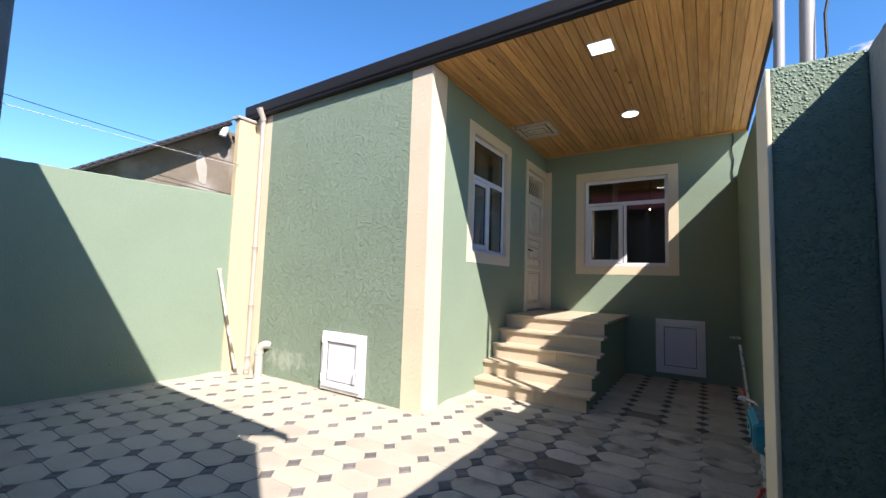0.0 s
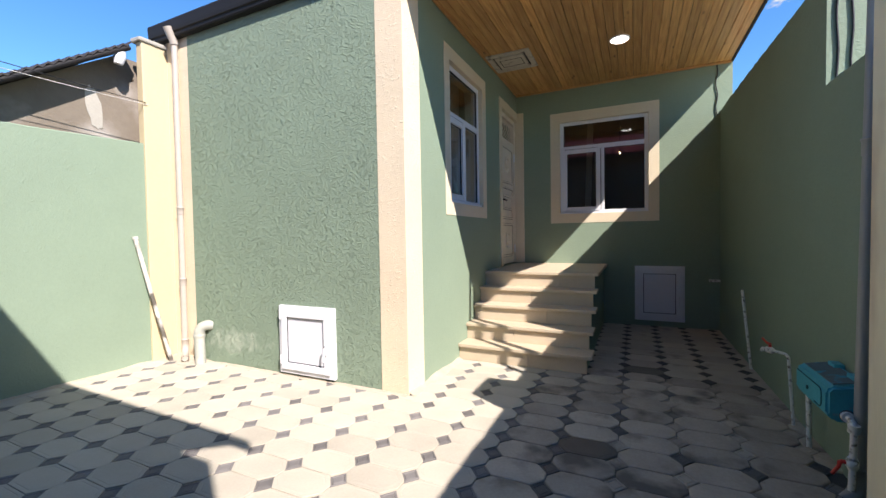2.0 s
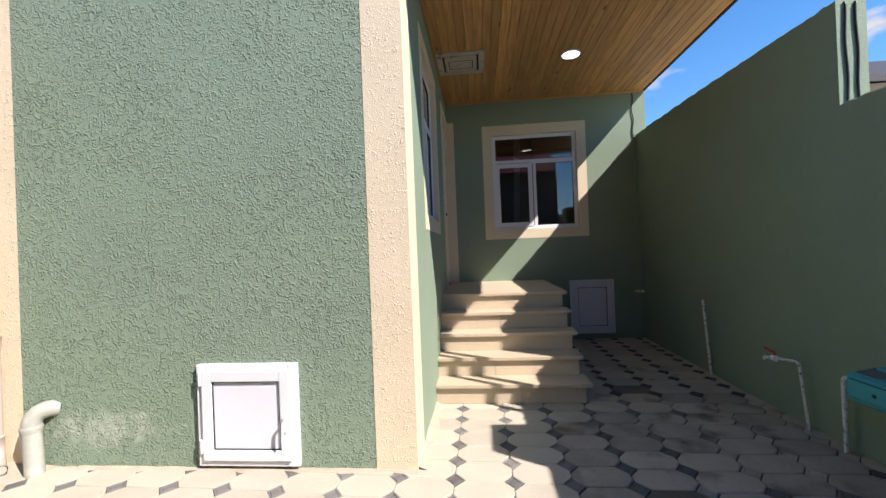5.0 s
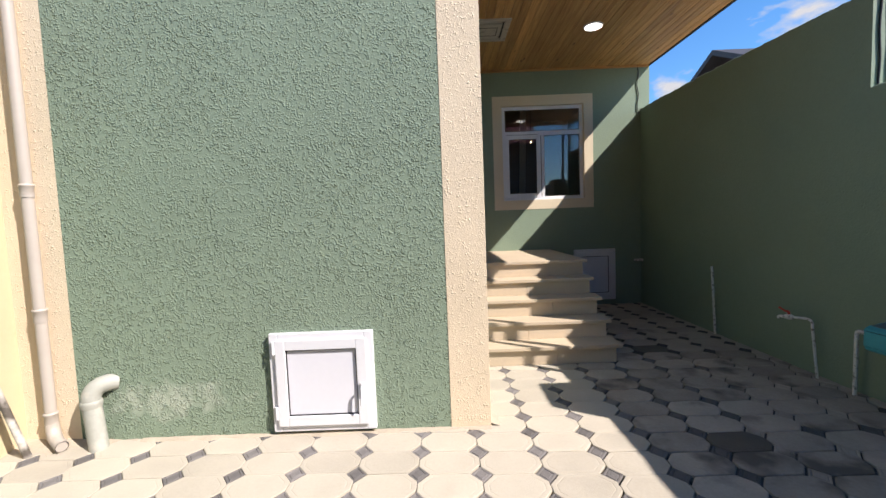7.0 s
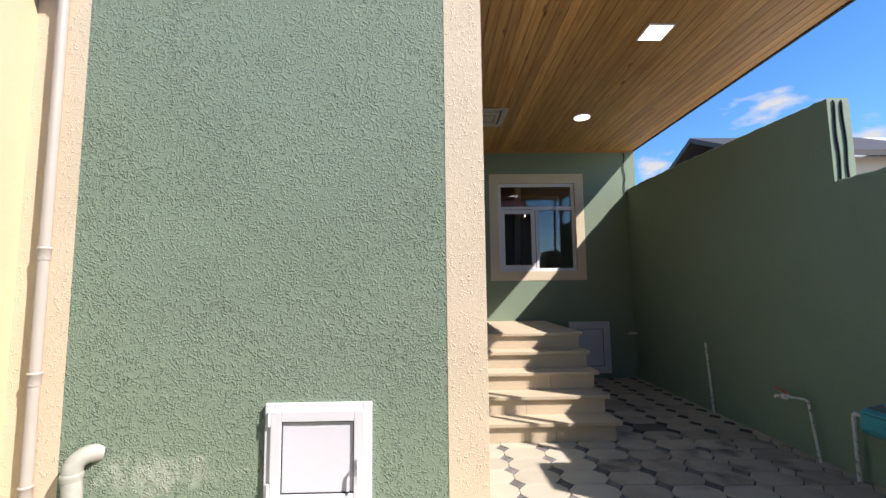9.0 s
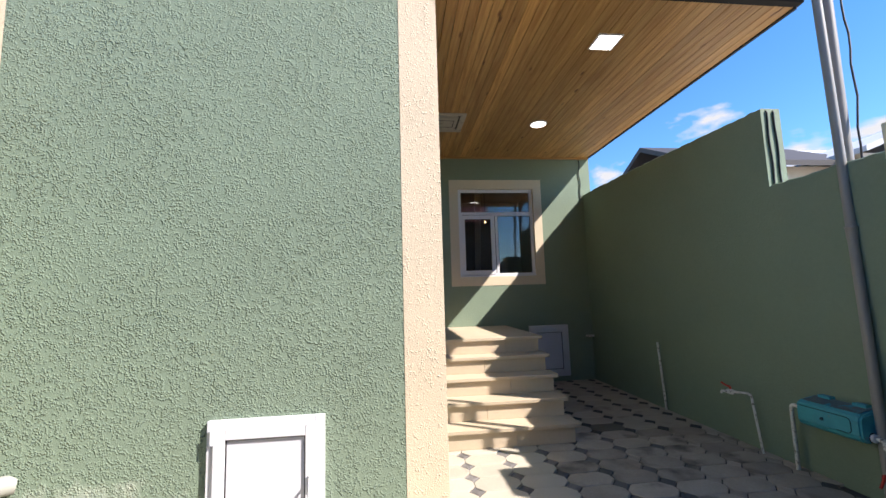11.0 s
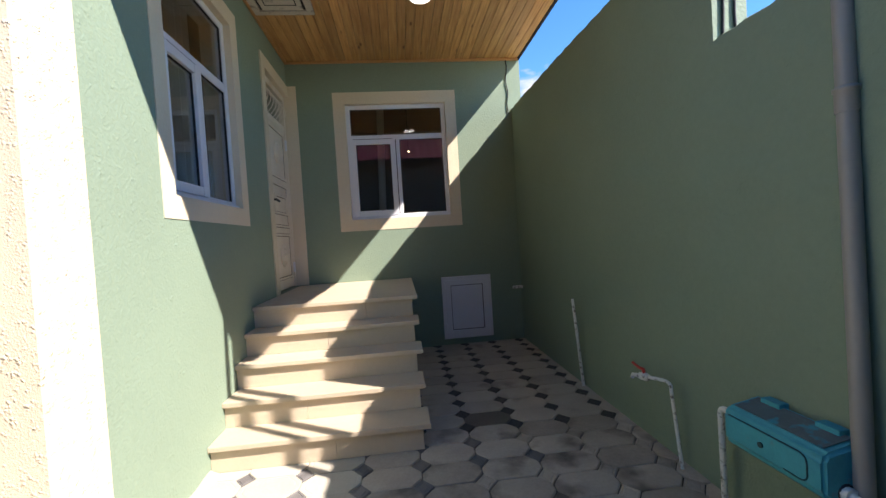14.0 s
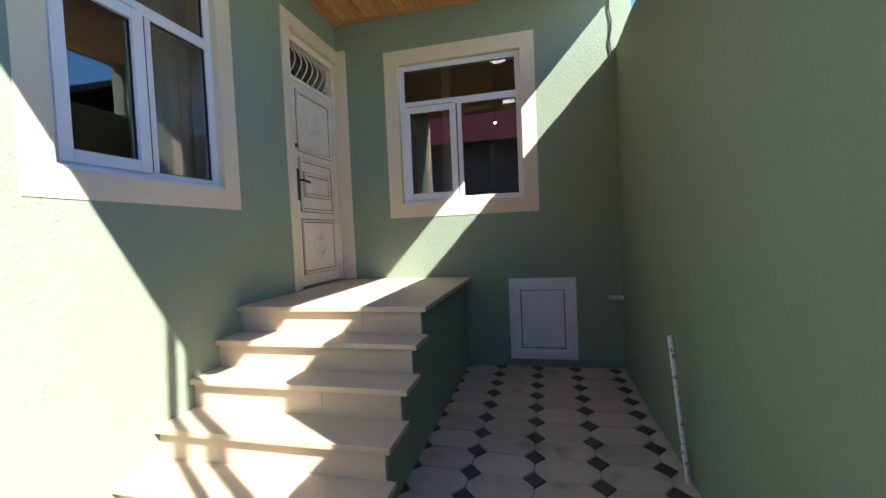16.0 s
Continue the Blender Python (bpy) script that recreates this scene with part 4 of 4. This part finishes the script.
# ---- neighbour's house beyond the yard wall ----
neigh = thing("neighbour_house", (-9.0, 2.5, 0), "brown rendered house with a dark corrugated lean-to roof", "house")
bm = B()
v0, v1 = [[bm.verts.new((x, y, z)) for y, z in ((-2.5, -0.1), (1.4, -0.1), (1.4, 3.60), (0.70, 3.60), (-2.5, 1.42))] for x in (-3.0, 2.82)]
for k in range(5):
    bm.faces.new((v0[k], v0[(k + 1) % 5], v1[(k + 1) % 5], v1[k]))
bm.faces.new(v0)
bm.faces.new(list(reversed(v1)))
part("wall", bm, M_NEIGH, neigh)
bm = B()
prev = None
for k in range(81):
    u = k / 80
    y, z = -2.6 + 3.33 * u, 1.44 + 3.33 * u * 0.68
    dz = 0.014 * math.cos(k * math.pi)
    cur = [bm.verts.new((-3.2, y, z + dz)), bm.verts.new((3.08, y, z + dz)), bm.verts.new((3.08, y, z + dz - 0.02)), bm.verts.new((-3.2, y, z + dz - 0.02))]
    if prev:
        for i in range(4):
            bm.faces.new((prev[i], prev[(i + 1) % 4], cur[(i + 1) % 4], cur[i]))
    prev = cur
roof = part("roof", bm, M_DARKROOF, neigh)
bm = B()
rim = []
for k in range(28):
    a = 2 * math.pi * k / 28
    w = 1 + 0.35 * noise.noise((math.cos(a) * 2, math.sin(a) * 2, 4.0))
    rim.append((0.46 + 0.075 * w * math.cos(a) - 0.03 * math.sin(a), 2.93 + 0.24 * w * math.sin(a)))
fa, fb = [[bm.verts.new((x, y, z)) for y, z in rim] for x in (2.815, 2.826)]
for k in range(28):
    bm.faces.new((fa[k], fa[(k + 1) % 28], fb[(k + 1) % 28], fb[k]))
bm.faces.new(fb)
bm.faces.new(list(reversed(fa)))
part("plaster_patch", bm, M_SIDE, neigh, "pale ragged patch of fresh plaster")
bm = B()
tube(bm, [(3.05, -2.6, 1.39), (3.05, 0.72, 1.39 + 3.32 * 0.68)], 0.03, 8)
part("gutter", bm, M_BLACK, roof)
bm = B()
tube(bm, [(-6.05, 3.18, 3.62), (-5.99, 3.15, 3.58), (-5.97, 3.13, 3.50), (-5.98, 3.12, 3.43)], [0.045, 0.055, 0.06, 0.045], 12)
solid("lamp_bracket", bm, M_PVC, "small white wrapped fitting under the neighbour's eave", "fitting")
bm = B()
box(bm, XL - 0.13, 3.25, 3.72, XL + 0.05, 3.56, 3.765, 0.012)
for v in bm.verts:
    v.co.z += 0.02 * noise.noise(v.co * 6.0)
solid("pier_cap", bm, M_SIDE, "pale crumpled sheet cap on the cream pier", "cap")


# ---- far houses ----
def far_house(at, w, d, h, rise, wall_mat, roof_mat, label):
    ob = thing("far_house", at, label, "house", "houses beyond the yard wall")
    bm = B()
    box(bm, -w / 2, -d / 2, -0.1, w / 2, d / 2, h)
    part("wall", bm, wall_mat, ob)
    bm = B()
    pr = [(-d / 2 - 0.4, h - 0.1), (0, h + rise), (d / 2 + 0.4, h - 0.1), (d / 2 + 0.4, h + 0.02), (0, h + rise + 0.12), (-d / 2 - 0.4, h + 0.02)]
    v0, v1 = [[bm.verts.new((x, y, z)) for y, z in pr] for x in (-w / 2 - 0.4, w / 2 + 0.4)]
    for k in range(6):
        bm.faces.new((v0[k], v0[(k + 1) % 6], v1[(k + 1) % 6], v1[k]))
    bm.faces.new(v0)
    bm.faces.new(list(reversed(v1)))
    part("roof", bm, roof_mat, ob)
    return ob


h = far_house((12.3, 14, 0), 10.6, 5.0, 4.95, 1.4, M_FARWALL, M_FARROOF, "pale rendered house with a wide grey metal roof")
far_house((5.5, 10.2, 0), 3.4, 3.0, 4.1, 0.85, M_FARWALL, M_DARKROOF, "low pale house with a dark roof")
far_house((8.9, 10.2, 0), 4.0, 3.4, 4.25, 0.7, M_FARWALL, M_FARROOF, "cream gabled house with a grey sheet roof").rotation_euler = (0, 0, radians(90))


# ---- clouds ----
def cloud(at, size):
    """A thin soft bank of vapour far off in the sky."""
    bm = B()
    bmesh.ops.create_grid(bm, x_segments=2, y_segments=2, size=1.0, matrix=Matrix.Rotation(radians(90), 4, "X"))
    ob = solid("cloud", bm, M_CLOUD, "small soft white fair-weather cloud", "cloud", "structure")
    ob.scale = (size * 1.7, 1, size * 0.8)
    ob.location = at
    return ob


for az, el, dist, size in ((20, 19.5, 420, 26), (40.3, 19.2, 460, 24), (48.5, 14.2, 480, 30), (55, 14.6, 480, 26), (29.5, 14.8, 460, 22), (14, 23.5, 430, 8)):
    a, e = radians(az), radians(el)
    cloud((dist * math.sin(a) * math.cos(e), dist * math.cos(a) * math.cos(e), dist * math.sin(e)), size).rotation_euler = (0, 0, -a)

# ---- paving ----
bm = B()
# Dark sheet under the shaded alley only; part of its darkness is painted shade.
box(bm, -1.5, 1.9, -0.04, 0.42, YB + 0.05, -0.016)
solid("paving_bed", bm, M_BED, "dark damp grit in the alley's worn joints, with shade painted in", "ground", "structure")
PX, PY = 0.3685, 0.2315
OX, OY = -2.27, 2.071
HX, HY = 0.066, 0.078


def course(x, j):
    """Where a course of pavers lies: the courses drift along x, and open a little towards the alley's end."""
    drift = np.interp(x, [-4.8, -3.76, -3.0, -2.27, -1.17, -0.4, 0.4], [0.10, 0.095, 0.045, 0, -0.08, -0.12, -0.14])
    return OY + PY * j + 0.0085 * max(0.0, j - 15) + float(drift)


def piece_mesh(name, outline, rings, material):
    """A tile from an outline and rings of (shrink in metres, height)."""
    bm = B()
    loops = []
    for s, z in rings:
        row = []
        for x, y in outline:
            ln = math.hypot(x, y)
            row.append(bm.verts.new((x * (1 - s / ln), y * (1 - s / ln), z)))
        loops.append(row)
    k = len(outline)
    for a, b in zip(loops, loops[1:]):
        for i in range(k):
            bm.faces.new((a[i], a[(i + 1) % k], b[(i + 1) % k], b[i]))
    bm.faces.new(loops[-1])
    bmesh.ops.recalc_face_normals(bm, faces=bm.faces)
    me = bpy.data.meshes.new(name)
    bm.to_mesh(me)
    bm.free()
    me.materials.append(material)
    return me


g = 0.0018
ax, ay = PX / 2 - g, PY / 2 - g
OCT = [(ax, -ay + HY), (ax, ay - HY), (ax - HX, ay), (-ax + HX, ay), (-ax, ay - HY), (-ax, -ay + HY), (-ax + HX, -ay), (ax - HX, -ay)]
DIA = [(HX - g, 0), (0, HY - g), (-HX + g, 0), (0, -HY + g)]
OCT_RINGS = [(0.0, -0.03), (0.0, -0.0025), (0.004, 0.0), (0.026, 0.0), (0.031, -0.0016), (0.038, 0.0)]
DIA_RINGS = [(0.0, -0.03), (0.0, -0.006), (0.005, -0.003), (0.018, -0.003), (0.023, -0.007), (0.03, -0.003)]
ME_OCT = piece_mesh("octagon_tile", OCT, OCT_RINGS, M_TILE)
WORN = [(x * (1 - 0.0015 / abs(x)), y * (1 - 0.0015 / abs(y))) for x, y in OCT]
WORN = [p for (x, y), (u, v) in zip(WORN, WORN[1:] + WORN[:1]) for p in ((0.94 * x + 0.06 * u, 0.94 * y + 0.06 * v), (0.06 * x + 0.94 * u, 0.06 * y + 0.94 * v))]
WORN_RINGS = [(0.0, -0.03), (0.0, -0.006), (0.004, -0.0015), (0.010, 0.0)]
ME_WORN = piece_mesh("worn_octagon_tile", WORN, WORN_RINGS, M_WORN_SHADED)
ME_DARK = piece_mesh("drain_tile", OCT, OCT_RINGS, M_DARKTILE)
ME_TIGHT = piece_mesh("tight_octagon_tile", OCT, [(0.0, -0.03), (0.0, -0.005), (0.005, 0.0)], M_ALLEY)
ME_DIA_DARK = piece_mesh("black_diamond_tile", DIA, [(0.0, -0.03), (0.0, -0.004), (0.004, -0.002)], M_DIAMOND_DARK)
ME_DIA_SHADED = piece_mesh("dirty_shaded_diamond_tile", DIA, DIA_RINGS, M_DIAMOND_SHADED)
ME_DIA_PALE = piece_mesh("pale_diamond_tile", DIA, DIA_RINGS, M_WORN_SHADED)
ME_DIA = piece_mesh("diamond_tile", DIA, DIA_RINGS, M_DIAMOND)
pave = tagged(new("pavement"), "beige octagon concrete pavers with small grey diamonds", "paving", "", "structure")


def inside(x, y):
    if XL - 0.1 < x < 0.72 and -0.5 < y < YA + 0.1:
        return not (x > 0.36 and y > 2.5)
    return XS - 0.1 < x < XR + 0.16 and YA <= y < YB + 0.1 and not (x < -1.2 and y > 4.85)


DRAINS = ((-1.01, 3.2), (-0.66, 5.11))
rest = {"octagon": ([], []), "diamond": ([], [])}
spots = []
for i in range(-12, 12):
    for j in range(-13, 26):
        spots.append(("octagon", OX + (i + 0.5) * PX, course(OX + (i + 0.5) * PX, j + 0.5)))
        spots.append(("diamond", OX + i * PX, course(OX + i * PX, j)))
rnd = random.Random(5)
for kind, x, y in spots:
    if not inside(x, y):
        continue
    near = y > 1.7 and x > -4.6
    dz, tilt = rnd.uniform(-0.002, 0.001), (rnd.uniform(-0.5, 0.5), rnd.uniform(-0.3, 0.3))
    m = pose(x, y, dz, tilt[0], tilt[1], rnd.uniform(-0.6, 0.6))
    if near:
        me = ME_OCT if kind == "octagon" else ME_DIA
        # Alley copies: worn shapes, and darker colours that follow the shaded side.
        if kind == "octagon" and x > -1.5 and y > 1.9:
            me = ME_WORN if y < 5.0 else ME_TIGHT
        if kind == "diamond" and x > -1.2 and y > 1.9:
            me = ME_DIA_PALE if x > -1.0 and y < 4.9 and rnd.random() < 0.8 else ME_DIA_SHADED if y < 4.9 else ME_DIA_DARK
        if kind == "octagon" and any(abs(x - a) < PX / 2 and abs(y - b) < PY / 2 for a, b in DRAINS):
            me = ME_DARK
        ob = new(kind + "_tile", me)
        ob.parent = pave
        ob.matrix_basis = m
    else:
        vs, fs = rest[kind]
        me = ME_OCT if kind == "octagon" else ME_DIA
        base = len(vs)
        vs.extend(tuple(m @ v.co) for v in me.vertices)
        fs.extend([base + v for v in f.vertices] for f in me.polygons)
for kind, material in (("octagon", M_TILE_REST), ("diamond", M_DIAMOND_REST)):
    me = bpy.data.meshes.new("far_" + kind + "_tiles")
    me.from_pydata(rest[kind][0], [], rest[kind][1])
    me.materials.append(material)
    ob = new("far_" + kind + "_tiles", me)
    ob.parent = pave
    ob["kind"] = "stuff"
